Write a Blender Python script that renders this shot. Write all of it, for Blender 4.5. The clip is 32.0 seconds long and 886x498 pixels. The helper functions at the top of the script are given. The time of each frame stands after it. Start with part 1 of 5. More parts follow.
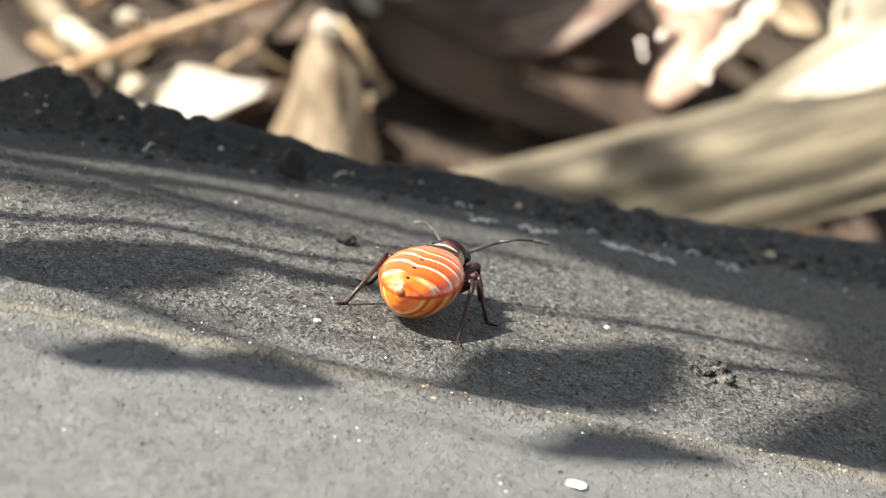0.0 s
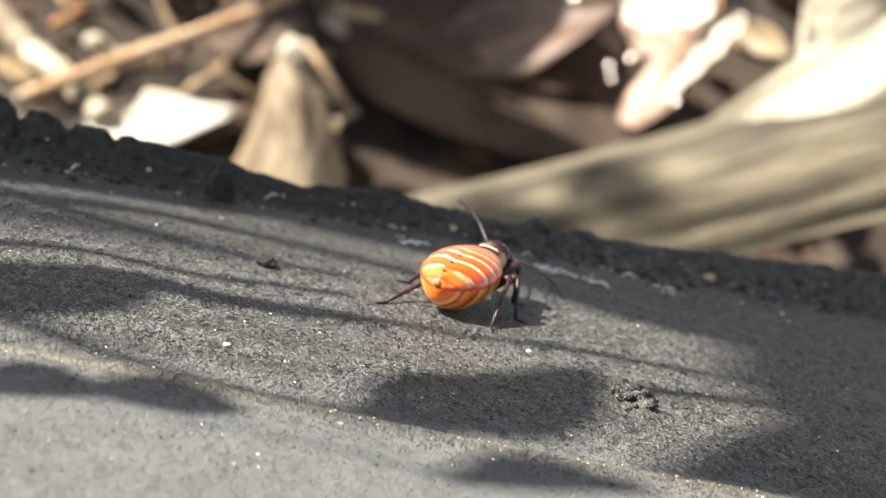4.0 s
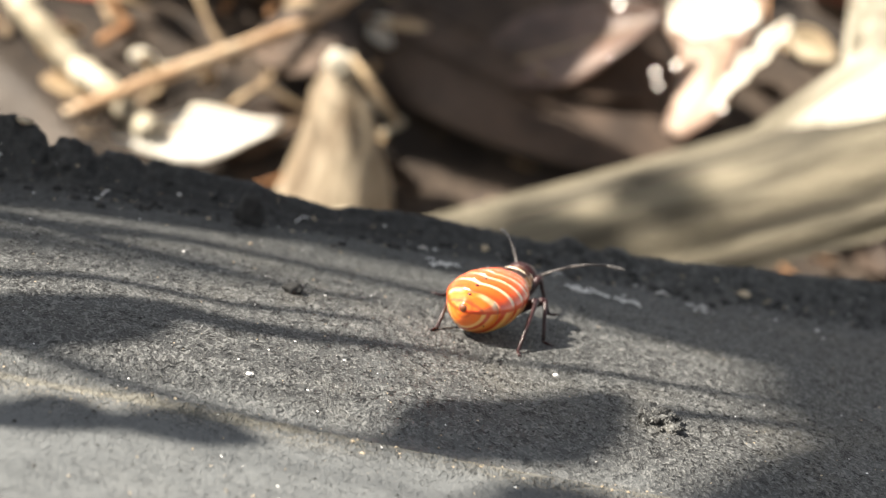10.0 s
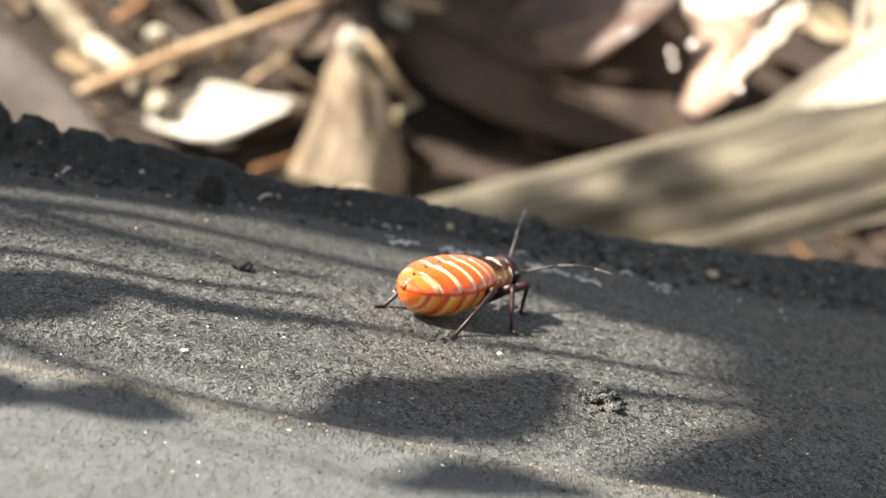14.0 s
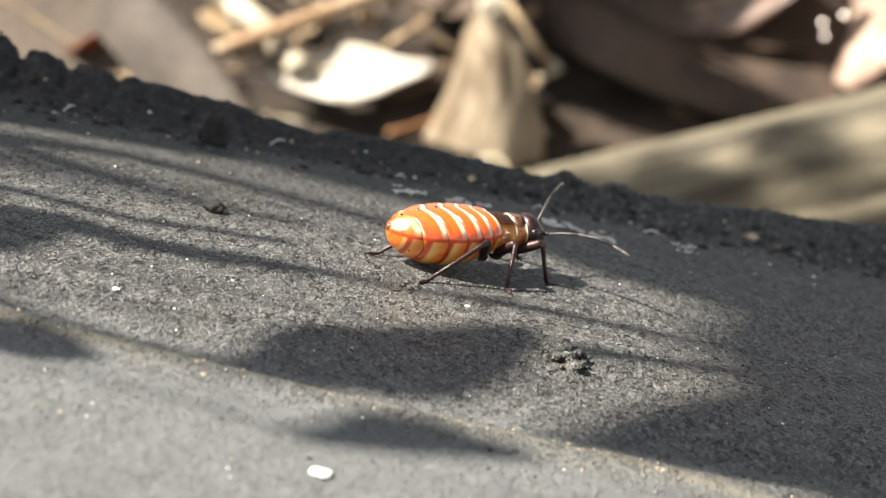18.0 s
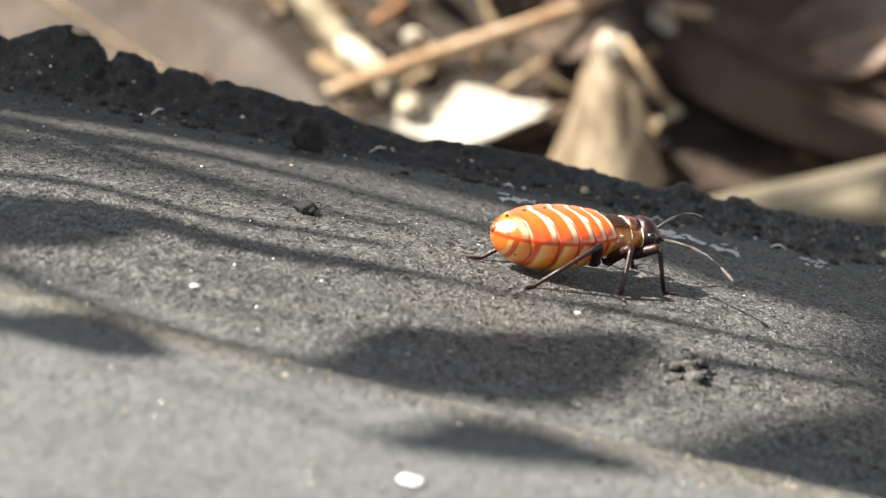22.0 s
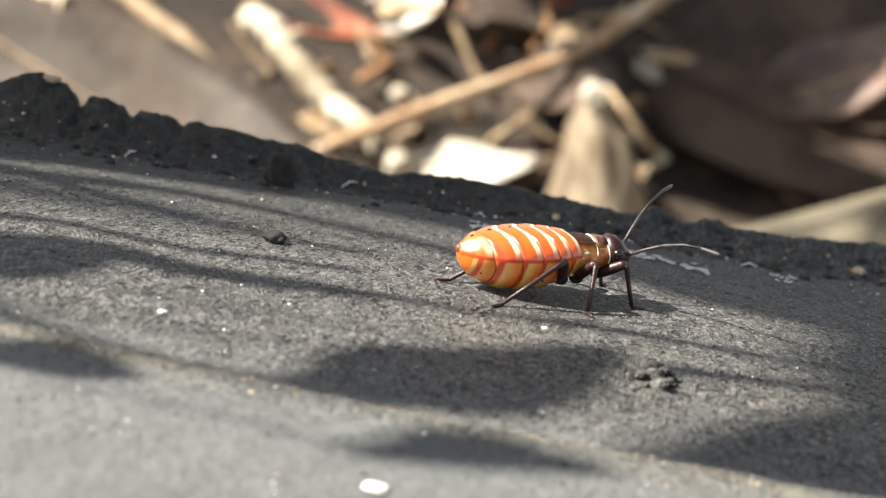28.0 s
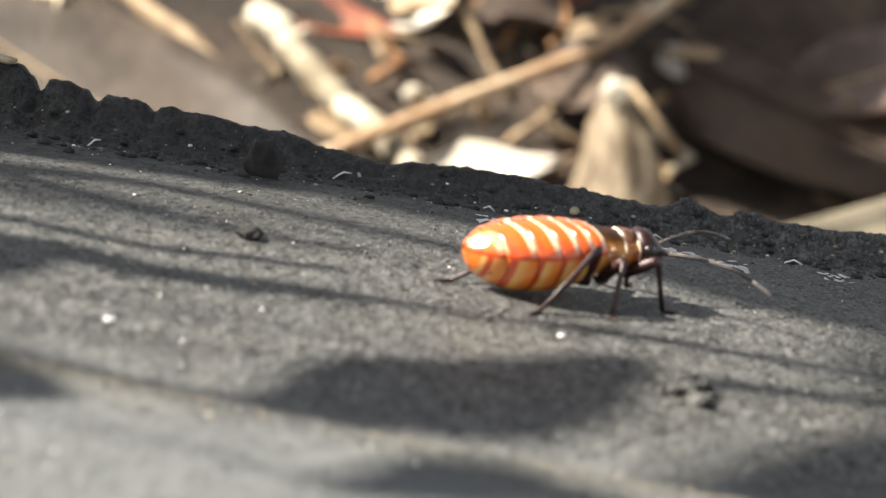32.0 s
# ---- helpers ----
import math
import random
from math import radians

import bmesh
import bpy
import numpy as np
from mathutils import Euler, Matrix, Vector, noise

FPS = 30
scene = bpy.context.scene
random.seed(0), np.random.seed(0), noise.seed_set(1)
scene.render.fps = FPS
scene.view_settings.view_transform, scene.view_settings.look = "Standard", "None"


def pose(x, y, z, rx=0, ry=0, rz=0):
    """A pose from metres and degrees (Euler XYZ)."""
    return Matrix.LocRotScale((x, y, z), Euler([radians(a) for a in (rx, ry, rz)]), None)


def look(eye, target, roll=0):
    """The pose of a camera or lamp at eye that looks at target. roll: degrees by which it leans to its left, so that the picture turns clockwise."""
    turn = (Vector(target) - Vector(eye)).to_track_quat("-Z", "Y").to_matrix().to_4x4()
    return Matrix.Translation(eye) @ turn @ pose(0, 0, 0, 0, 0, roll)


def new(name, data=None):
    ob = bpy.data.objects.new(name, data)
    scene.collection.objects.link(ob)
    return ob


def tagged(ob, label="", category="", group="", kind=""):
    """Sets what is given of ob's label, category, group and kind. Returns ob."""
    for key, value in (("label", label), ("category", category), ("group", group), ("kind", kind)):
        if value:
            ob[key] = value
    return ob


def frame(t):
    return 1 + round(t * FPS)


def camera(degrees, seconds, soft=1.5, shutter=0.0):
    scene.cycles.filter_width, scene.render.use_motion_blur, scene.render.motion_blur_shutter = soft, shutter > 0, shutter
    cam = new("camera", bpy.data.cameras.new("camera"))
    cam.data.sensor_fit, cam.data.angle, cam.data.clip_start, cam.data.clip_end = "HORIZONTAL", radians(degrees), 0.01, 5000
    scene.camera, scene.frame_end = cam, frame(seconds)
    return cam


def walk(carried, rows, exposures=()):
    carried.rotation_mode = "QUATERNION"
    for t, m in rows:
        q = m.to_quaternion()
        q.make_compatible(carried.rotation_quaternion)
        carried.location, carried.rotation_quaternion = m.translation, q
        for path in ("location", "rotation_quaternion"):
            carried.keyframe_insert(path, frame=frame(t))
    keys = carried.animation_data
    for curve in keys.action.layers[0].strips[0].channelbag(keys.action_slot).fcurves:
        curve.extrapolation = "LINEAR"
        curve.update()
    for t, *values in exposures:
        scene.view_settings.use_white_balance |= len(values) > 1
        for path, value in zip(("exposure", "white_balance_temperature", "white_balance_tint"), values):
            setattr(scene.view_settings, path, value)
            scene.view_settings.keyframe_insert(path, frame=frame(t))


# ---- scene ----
cam = camera(24.0, 32.0, soft=1.2)
# seconds, place (m) and turn (degrees) of the camera
PATH = [
    (0, -0.01921, -0.11828, 0.03395, 74.754, -13.181, -2.8),
    (0.5, -0.0195, -0.11918, 0.0339, 74.946, -13.22, -3.095),
    (1, -0.01971, -0.11906, 0.03398, 74.918, -13.223, -3.184),
    (1.5, -0.01906, -0.11876, 0.03386, 75.009, -13.069, -3.067),
    (2, -0.01807, -0.11891, 0.03433, 74.99, -13.038, -2.807),
    (2.5, -0.01622, -0.11893, 0.03525, 75.153, -13.11, -2.841),
    (3, -0.01555, -0.1171, 0.03458, 75.39, -13.05, -3.174),
    (3.5, -0.0151, -0.11652, 0.03421, 75.498, -13.181, -3.189),
    (5.5, -0.0147, -0.11677, 0.03502, 75.297, -12.9, -2.549),
    (6, -0.01427, -0.11663, 0.03521, 75.209, -12.693, -2.42),
    (6.5, -0.01448, -0.11734, 0.03521, 75.209, -12.36, -2.135),
    (7, -0.01438, -0.11737, 0.03515, 75.336, -12.36, -1.86),
    (7.5, -0.01416, -0.11729, 0.03535, 75.259, -12.363, -1.554),
    (8, -0.01306, -0.11841, 0.03661, 75.364, -12.38, -1.362),
    (8.5, -0.01332, -0.11772, 0.03627, 75.547, -12.254, -1.6),
    (9, -0.01353, -0.11731, 0.03608, 75.531, -12.289, -1.715),
    (9.5, -0.01351, -0.11702, 0.03605, 75.409, -12.21, -1.663),
    (10, -0.01324, -0.11602, 0.03578, 75.274, -12.112, -1.639),
    (10.5, -0.0137, -0.11603, 0.03569, 75.011, -11.985, -1.596),
    (11, -0.01235, -0.11682, 0.03615, 74.792, -11.908, -1.134),
    (11.5, -0.01202, -0.11589, 0.03614, 74.658, -11.876, -1.08),
    (12, -0.01173, -0.11597, 0.03611, 74.62, -11.932, -1.104),
    (12.5, -0.01169, -0.11597, 0.03608, 74.589, -11.933, -1.244),
    (13, -0.01063, -0.11556, 0.03589, 74.519, -11.871, -1.033),
    (13.5, -0.00907, -0.1156, 0.03605, 74.477, -11.868, -0.665),
    (14, -0.00743, -0.1161, 0.0369, 74.44, -12.027, -0.296),
    (14.5, -0.00232, -0.11828, 0.03815, 74.582, -11.949, 1.118),
    (15, 0.00092, -0.11814, 0.03818, 74.498, -12.374, 1.289),
    (15.5, 0.00262, -0.11789, 0.03827, 73.9, -12.929, 1.414),
    (17.5, 0.00659, -0.1151, 0.03833, 73.825, -12.885, 3.51),
    (18, 0.00645, -0.10982, 0.03637, 72.533, -12.004, 5.959),
    (18.5, 0.00692, -0.11018, 0.03633, 72.708, -11.809, 7.034),
    (19, 0.00668, -0.11068, 0.03649, 73.027, -12.107, 6.829),
    (19.5, 0.0072, -0.11021, 0.03634, 73.076, -11.973, 6.983),
    (20, 0.0068, -0.10865, 0.03572, 73.075, -11.789, 7.446),
    (20.5, 0.0065, -0.1061, 0.03441, 72.724, -11.627, 8.264),
    (21, 0.00592, -0.10426, 0.03316, 73.08, -11.729, 8.755),
    (21.5, 0.00654, -0.10283, 0.03174, 73.426, -11.536, 9.169),
    (22, 0.00735, -0.10192, 0.03072, 73.695, -11.419, 9.235),
    (22.5, 0.00752, -0.102, 0.03046, 73.842, -11.165, 9.057),
    (23, 0.00776, -0.10239, 0.03019, 74.006, -10.861, 8.747),
    (23.5, 0.00799, -0.10241, 0.03011, 74.117, -10.531, 8.419),
    (24, 0.00828, -0.10261, 0.02985, 74.328, -10.336, 8.286),
    (24.5, 0.00864, -0.10298, 0.02975, 74.478, -10.028, 8.184),
    (25, 0.00856, -0.10327, 0.02929, 74.836, -9.966, 7.934),
    (25.5, 0.00974, -0.10342, 0.029, 75.681, -9.744, 8.613),
    (27.5, 0.00984, -0.10324, 0.02909, 75.686, -9.559, 8.779),
    (28, 0.00986, -0.10334, 0.02909, 75.655, -9.381, 8.781),
    (28.5, 0.01021, -0.10319, 0.0292, 75.586, -9.367, 8.878),
    (29, 0.0098, -0.1032, 0.02915, 75.563, -9.444, 8.986),
    (29.5, 0.00998, -0.10306, 0.02903, 75.519, -9.51, 9.103),
    (30, 0.01, -0.10036, 0.02861, 75.311, -9.392, 9.287),
    (30.5, 0.00932, -0.09738, 0.02752, 75.483, -9.231, 9.074),
    (31, 0.00893, -0.09295, 0.0266, 75.435, -8.947, 9.174),
    (31.5, 0.00857, -0.08935, 0.02541, 75.579, -8.978, 9.412),
    (32, 0.00935, -0.08886, 0.02501, 75.821, -8.801, 9.274),
]
walk(cam, [(t, pose(x, y, z, rx, ry, rz)) for t, x, y, z, rx, ry, rz in PATH],
     exposures=[(0.0, 1.69, 6900.0, 10.0), (32.0, 1.69, 6900.0, 10.0)])
cam.data.dof.use_dof = True
cam.data.dof.focus_distance = 0.113
cam.data.dof.aperture_fstop = 66.0

# ---- light ----
SUN_TO = Vector((-1.12, -0.18, 1.0)).normalized()
world = bpy.data.worlds.new("sky")
scene.world = world
world.use_nodes = True
wn = world.node_tree
sky = wn.nodes.new("ShaderNodeTexSky")
sky.sky_type = "NISHITA"
sky.sun_disc = False
sky.sun_elevation = math.asin(SUN_TO.z)
sky.sun_rotation = math.atan2(SUN_TO.x, SUN_TO.y)
sky.air_density, sky.dust_density = 1.0, 1.0
tone = wn.nodes.new("ShaderNodeHueSaturation")
tone.inputs["Saturation"].default_value = 0.35
wn.links.new(sky.outputs[0], tone.inputs["Color"])
wn.links.new(tone.outputs[0], wn.nodes["Background"].inputs[0])
wn.nodes["Background"].inputs[1].default_value = 0.050
sun = new("sun", bpy.data.lights.new("sun", "SUN"))
sun.data.energy, sun.data.angle, sun.data.color = 5.0, radians(0.55), (1.0, 0.94, 0.85)
sun.matrix_world = look(SUN_TO * 2.0, (0, 0, 0))


# ---- materials ----
def node_material(name):
    m = bpy.data.materials.new(name)
    m.use_nodes = True
    nt = m.node_tree
    return m, nt, nt.nodes["Principled BSDF"]


def add(nt, kind, **values):
    n = nt.nodes.new(kind)
    for key, value in values.items():
        n.inputs[key].default_value = value
    return n


def math_node(nt, op, a, b=None, clamp=False):
    n = nt.nodes.new("ShaderNodeMath")
    n.operation, n.use_clamp = op, clamp
    for k, v in enumerate((a, b)):
        if v is None:
            continue
        if isinstance(v, (int, float)):
            n.inputs[k].default_value = v
        else:
            nt.links.new(v, n.inputs[k])
    return n.outputs[0]


def step(nt, value, low, high):
    n = nt.nodes.new("ShaderNodeMapRange")
    n.interpolation_type = "SMOOTHSTEP"
    n.inputs["From Min"].default_value, n.inputs["From Max"].default_value = low, high
    nt.links.new(value, n.inputs["Value"])
    return n.outputs["Result"]


def mix(nt, fac, a, b):
    n = nt.nodes.new("ShaderNodeMix")
    n.data_type = "RGBA"
    for sock, v in ((n.inputs[0], fac), (n.inputs[6], a), (n.inputs[7], b)):
        if isinstance(v, (int, float)):
            sock.default_value = v
        elif isinstance(v, tuple):
            sock.default_value = (*v, 1.0) if len(v) == 3 else v
        else:
            nt.links.new(v, sock)
    return n.outputs[2]


def noise_tex(nt, scale, detail=4.0, rough=0.6, stretch=None, warp=0.0):
    tc = nt.nodes.new("ShaderNodeTexCoord")
    out = tc.outputs["Object"]
    if stretch:
        mp = nt.nodes.new("ShaderNodeMapping")
        mp.inputs["Scale"].default_value = stretch[:3]
        if len(stretch) > 3:
            mp.inputs["Rotation"].default_value = (0, 0, radians(stretch[3]))
        nt.links.new(out, mp.inputs[0])
        out = mp.outputs[0]
    n = add(nt, "ShaderNodeTexNoise", Scale=scale, Detail=detail, Roughness=rough, Distortion=warp)
    nt.links.new(out, n.inputs["Vector"])
    return n.outputs["Fac"]


def bump(nt, bsdf, height, distance, strength=1.0, after=None):
    b = add(nt, "ShaderNodeBump", Strength=strength, Distance=distance)
    nt.links.new(height, b.inputs["Height"])
    if after:
        nt.links.new(after, b.inputs["Normal"])
    nt.links.new(b.outputs[0], bsdf.inputs["Normal"])
    return b.outputs[0]


def rough_material(name, dark, light, coarse, fine, rough=0.7, depth=0.0002, stretch=None, vary=0.25, coat=0.0, through_light=0.0):
    """A natural surface: two scales of mottling, fine relief, and a small change from piece to piece."""
    m, nt, bsdf = node_material(name)
    a = noise_tex(nt, coarse, 3.0, 0.6, stretch)
    b = noise_tex(nt, fine, 5.0, 0.7, stretch)
    base = mix(nt, step(nt, a, 0.35, 0.65), dark, light)
    base = mix(nt, math_node(nt, "MULTIPLY", step(nt, b, 0.45, 0.75), 0.45), base, tuple(0.5 * v for v in dark))
    info = nt.nodes.new("ShaderNodeObjectInfo")
    hsv = nt.nodes.new("ShaderNodeHueSaturation")
    nt.links.new(math_node(nt, "ADD", math_node(nt, "MULTIPLY", info.outputs["Random"], vary), 1.0 - vary / 2), hsv.inputs["Value"])
    nt.links.new(base, hsv.inputs["Color"])
    nt.links.new(hsv.outputs[0], bsdf.inputs["Base Color"])
    nt.links.new(math_node(nt, "ADD", math_node(nt, "MULTIPLY", b, 0.3), rough - 0.15), bsdf.inputs["Roughness"])
    bsdf.inputs["Coat Weight"].default_value = coat
    bump(nt, bsdf, b, depth)
    if through_light:
        out = nt.nodes["Material Output"]
        tr = nt.nodes.new("ShaderNodeBsdfTranslucent")
        nt.links.new(hsv.outputs[0], tr.inputs["Color"])
        ms = nt.nodes.new("ShaderNodeMixShader")
        ms.inputs[0].default_value = through_light
        nt.links.new(bsdf.outputs[0], ms.inputs[1])
        nt.links.new(tr.outputs[0], ms.inputs[2])
        nt.links.new(ms.outputs[0], out.inputs["Surface"])
    return m


def rubber_material():
    """Black rubber worn to a granular grey, dusty and smoother in front of the mould line."""
    m, nt, bsdf = node_material("weathered_rubber")
    tc = nt.nodes.new("ShaderNodeTexCoord")
    sep = nt.nodes.new("ShaderNodeSeparateXYZ")
    nt.links.new(tc.outputs["Object"], sep.inputs[0])
    y = math_node(nt, "ADD", math_node(nt, "MULTIPLY", sep.outputs[1], 1000.0), math_node(nt, "MULTIPLY", noise_tex(nt, 120.0, 3.0), 5.0))
    smooth = math_node(nt, "SUBTRACT", 1.0, step(nt, y, -20.0, -7.0))
    sand = math_node(nt, "MULTIPLY", step(nt, y, -17.4, -15.6), math_node(nt, "SUBTRACT", 1.0, step(nt, y, -15.4, -13.6)))
    patch = noise_tex(nt, 60.0, 4.0, 0.6)
    worn = noise_tex(nt, 420.0, 4.0, 0.65)
    fibre = noise_tex(nt, 2300.0, 3.0, 0.7, (1.2, 0.7, 1.0, 8), 1.6)
    grit = noise_tex(nt, 6000.0, 2.0, 0.7)
    pits = noise_tex(nt, 1900.0, 3.0, 0.75, (1.2, 0.75, 1.0, 8), 1.2)
    tears = noise_tex(nt, 1100.0, 4.0, 0.7)
    base = mix(nt, step(nt, patch, 0.3, 0.7), (0.070, 0.073, 0.074), (0.112, 0.117, 0.118))
    dust = noise_tex(nt, 75.0, 5.0, 0.65)
    base = mix(nt, math_node(nt, "MULTIPLY", step(nt, dust, 0.50, 0.68), 0.5), base, (0.165, 0.150, 0.120))
    base = mix(nt, step(nt, worn, 0.35, 0.66), mix(nt, 0.6, base, (0.045, 0.045, 0.045)), base)
    base = mix(nt, math_node(nt, "MULTIPLY", step(nt, fibre, 0.50, 0.59), 0.92), base, (0.245, 0.251, 0.245))
    base = mix(nt, math_node(nt, "MULTIPLY", step(nt, grit, 0.62, 0.72), 0.65), base, (0.40, 0.385, 0.34))
    base = mix(nt, math_node(nt, "MULTIPLY", step(nt, pits, 0.55, 0.60), 0.95), base, (0.010, 0.010, 0.010))
    base = mix(nt, math_node(nt, "MULTIPLY", smooth, 0.78), base, mix(nt, worn, (0.099, 0.107, 0.111), (0.203, 0.217, 0.222)))
    base = mix(nt, math_node(nt, "MULTIPLY", math_node(nt, "MULTIPLY", sand, 0.30), step(nt, grit, 0.45, 0.62)), base, (0.33, 0.285, 0.20))
    seam = math_node(nt, "ABSOLUTE", math_node(nt, "ADD", math_node(nt, "MULTIPLY", sep.outputs[1], 1000.0), math_node(nt, "ADD", math_node(nt, "MULTIPLY", noise_tex(nt, 90.0, 3.0), 1.8), 16.8)))
    seam = math_node(nt, "SUBTRACT", 1.0, step(nt, seam, 0.12, 0.55))
    base = mix(nt, math_node(nt, "MULTIPLY", seam, math_node(nt, "MULTIPLY", fibre, 0.75)), base, (0.27, 0.25, 0.19))
    across = math_node(nt, "SUBTRACT", math_node(nt, "MULTIPLY", sep.outputs[1], 1000.0), math_node(nt, "MULTIPLY", sep.outputs[0], 190.0))
    torn = step(nt, math_node(nt, "ADD", across, math_node(nt, "MULTIPLY", worn, 7.0)), 28.0, 34.5)
    dusty = step(nt, math_node(nt, "ADD", sep.outputs[0], math_node(nt, "MULTIPLY", patch, 0.012)), -0.004, 0.022)
    clean = math_node(nt, "SUBTRACT", 1.0, math_node(nt, "MULTIPLY", dusty, 0.75))
    base = mix(nt, math_node(nt, "MULTIPLY", math_node(nt, "MULTIPLY", torn, 0.80), clean), base, mix(nt, step(nt, tears, 0.46, 0.66), (0.020, 0.020, 0.020), (0.105, 0.105, 0.102)))
    # base colour grows darker towards the lip
    back_dark = math_node(nt, "MULTIPLY", step(nt, math_node(nt, "ADD", across, math_node(nt, "MULTIPLY", worn, 8.0)), 8.0, 25.0), 0.55)
    base = mix(nt, math_node(nt, "MULTIPLY", back_dark, clean), base, (0.030, 0.031, 0.031))
    aged = nt.nodes.new("ShaderNodeHueSaturation")
    aged.inputs["Value"].default_value = 0.80
    nt.links.new(base, aged.inputs["Color"])
    nt.links.new(aged.outputs[0], bsdf.inputs["Base Color"])
    nt.links.new(math_node(nt, "ADD", math_node(nt, "MULTIPLY", fibre, 0.35), 0.42), bsdf.inputs["Roughness"])
    bsdf.inputs["Specular IOR Level"].default_value = 0.35
    height = math_node(nt, "SUBTRACT", math_node(nt, "ADD", fibre, math_node(nt, "MULTIPLY", grit, 0.4)), math_node(nt, "MULTIPLY", step(nt, pits, 0.53, 0.66), 0.9))
    height = math_node(nt, "MULTIPLY", height, math_node(nt, "SUBTRACT", 1.0, math_node(nt, "MULTIPLY", math_node(nt, "MAXIMUM", smooth, torn), 0.8)))
    height = math_node(nt, "ADD", height, math_node(nt, "MULTIPLY", math_node(nt, "MULTIPLY", tears, torn), 1.6))
    height = math_node(nt, "ADD", height, math_node(nt, "MULTIPLY", seam, 0.3))
    bump(nt, bsdf, height, 0.00034, 1.0)
    return m


# the abdomen's rings: how far they lean forward towards the side line and back under the belly
LEAN, BELLY_LEAN = 0.36, 0.14
SIDE_LINE = 0.25


def ring_count(nt, along):
    """Rings grow shorter towards the thorax; whole numbers fall on their joints."""
    d = math_node(nt, "ADD", along, 3.9)
    return math_node(nt, "ADD", math_node(nt, "MULTIPLY", d, 0.78), math_node(nt, "MULTIPLY", math_node(nt, "MULTIPLY", d, d), 0.0443))


def abdomen_material():
    """Orange back with leaning cream cross bands, cream and orange belly cells with red bars, a red side line."""
    m, nt, bsdf = node_material("banded_cuticle")
    tc = nt.nodes.new("ShaderNodeTexCoord")
    sep = nt.nodes.new("ShaderNodeSeparateXYZ")
    nt.links.new(tc.outputs["Object"], sep.inputs[0])
    x = math_node(nt, "MULTIPLY", sep.outputs[0], 1000.0)
    y = math_node(nt, "ABSOLUTE", math_node(nt, "MULTIPLY", sep.outputs[1], 1000.0))
    z = math_node(nt, "SUBTRACT", math_node(nt, "MULTIPLY", sep.outputs[2], 1000.0), SIDE_LINE)
    wob = math_node(nt, "MULTIPLY", math_node(nt, "SUBTRACT", noise_tex(nt, 900.0, 2.0), 0.5), 0.12)
    lean = math_node(nt, "ADD", math_node(nt, "SUBTRACT", x, math_node(nt, "MULTIPLY", y, LEAN)), wob)
    s = math_node(nt, "FRACT", ring_count(nt, lean))
    start = math_node(nt, "SUBTRACT", math_node(nt, "ADD", s, math_node(nt, "MULTIPLY", y, 0.06)), 0.03)
    band = math_node(nt, "MULTIPLY", step(nt, start, 0.65, 0.79), math_node(nt, "SUBTRACT", 1.0, step(nt, s, 0.93, 0.99)))
    last = math_node(nt, "SUBTRACT", 1.0, step(nt, lean, -3.94, -3.88))
    sides = step(nt, y, 0.25, 0.85)
    keep = math_node(nt, "SUBTRACT", 1.0, math_node(nt, "MULTIPLY", last, math_node(nt, "SUBTRACT", 1.0, sides)))
    band = math_node(nt, "MULTIPLY", math_node(nt, "MULTIPLY", band, keep), step(nt, lean, -5.0, -4.7))
    blotch = noise_tex(nt, 500.0, 3.0)
    orange = mix(nt, blotch, (0.76, 0.076, 0.006), (0.90, 0.155, 0.010))
    orange = mix(nt, math_node(nt, "MULTIPLY", math_node(nt, "SUBTRACT", 1.0, step(nt, s, 0.0, 0.30)), 0.7), orange, (0.62, 0.050, 0.006))
    fade = math_node(nt, "SUBTRACT", 1.0, math_node(nt, "MULTIPLY", math_node(nt, "SUBTRACT", 1.0, step(nt, z, 0.10, 0.55)), 0.85))
    dorsal = mix(nt, math_node(nt, "MULTIPLY", band, fade), orange, (0.95, 0.74, 0.47))
    plate = math_node(nt, "MULTIPLY", last, math_node(nt, "SUBTRACT", 1.0, step(nt, y, 1.2, 1.5)))
    dorsal = mix(nt, math_node(nt, "MULTIPLY", plate, 0.55), dorsal, (0.90, 0.19, 0.016))
    rim = math_node(nt, "MULTIPLY", math_node(nt, "MULTIPLY", step(nt, start, 0.30, 0.37), math_node(nt, "SUBTRACT", 1.0, step(nt, start, 0.40, 0.47))), plate)
    dorsal = mix(nt, math_node(nt, "MULTIPLY", math_node(nt, "MULTIPLY", rim, step(nt, lean, -5.0, -4.7)), 0.8), dorsal, (0.30, 0.05, 0.012))
    under = math_node(nt, "ADD", math_node(nt, "ADD", x, wob), math_node(nt, "ADD", math_node(nt, "MULTIPLY", z, -BELLY_LEAN), -0.95))
    sv = math_node(nt, "FRACT", ring_count(nt, under))
    belly = mix(nt, step(nt, sv, 0.12, 0.72), (0.95, 0.52, 0.15), (0.93, 0.23, 0.015))
    bar = math_node(nt, "MAXIMUM", math_node(nt, "SUBTRACT", 1.0, step(nt, sv, 0.03, 0.15)), step(nt, sv, 0.74, 0.88))
    last_bar = math_node(nt, "SUBTRACT", 1.0, step(nt, math_node(nt, "ABSOLUTE", math_node(nt, "ADD", under, 4.95)), 0.08, 0.18))
    bar = math_node(nt, "MAXIMUM", math_node(nt, "MULTIPLY", bar, step(nt, under, -4.6, -4.5)), last_bar)
    belly = mix(nt, math_node(nt, "MULTIPLY", bar, 0.92), belly, (0.66, 0.055, 0.008))
    belly = mix(nt, math_node(nt, "MULTIPLY", math_node(nt, "SUBTRACT", 1.0, step(nt, x, -4.7, -4.3)), 0.7), belly, (0.88, 0.19, 0.016))
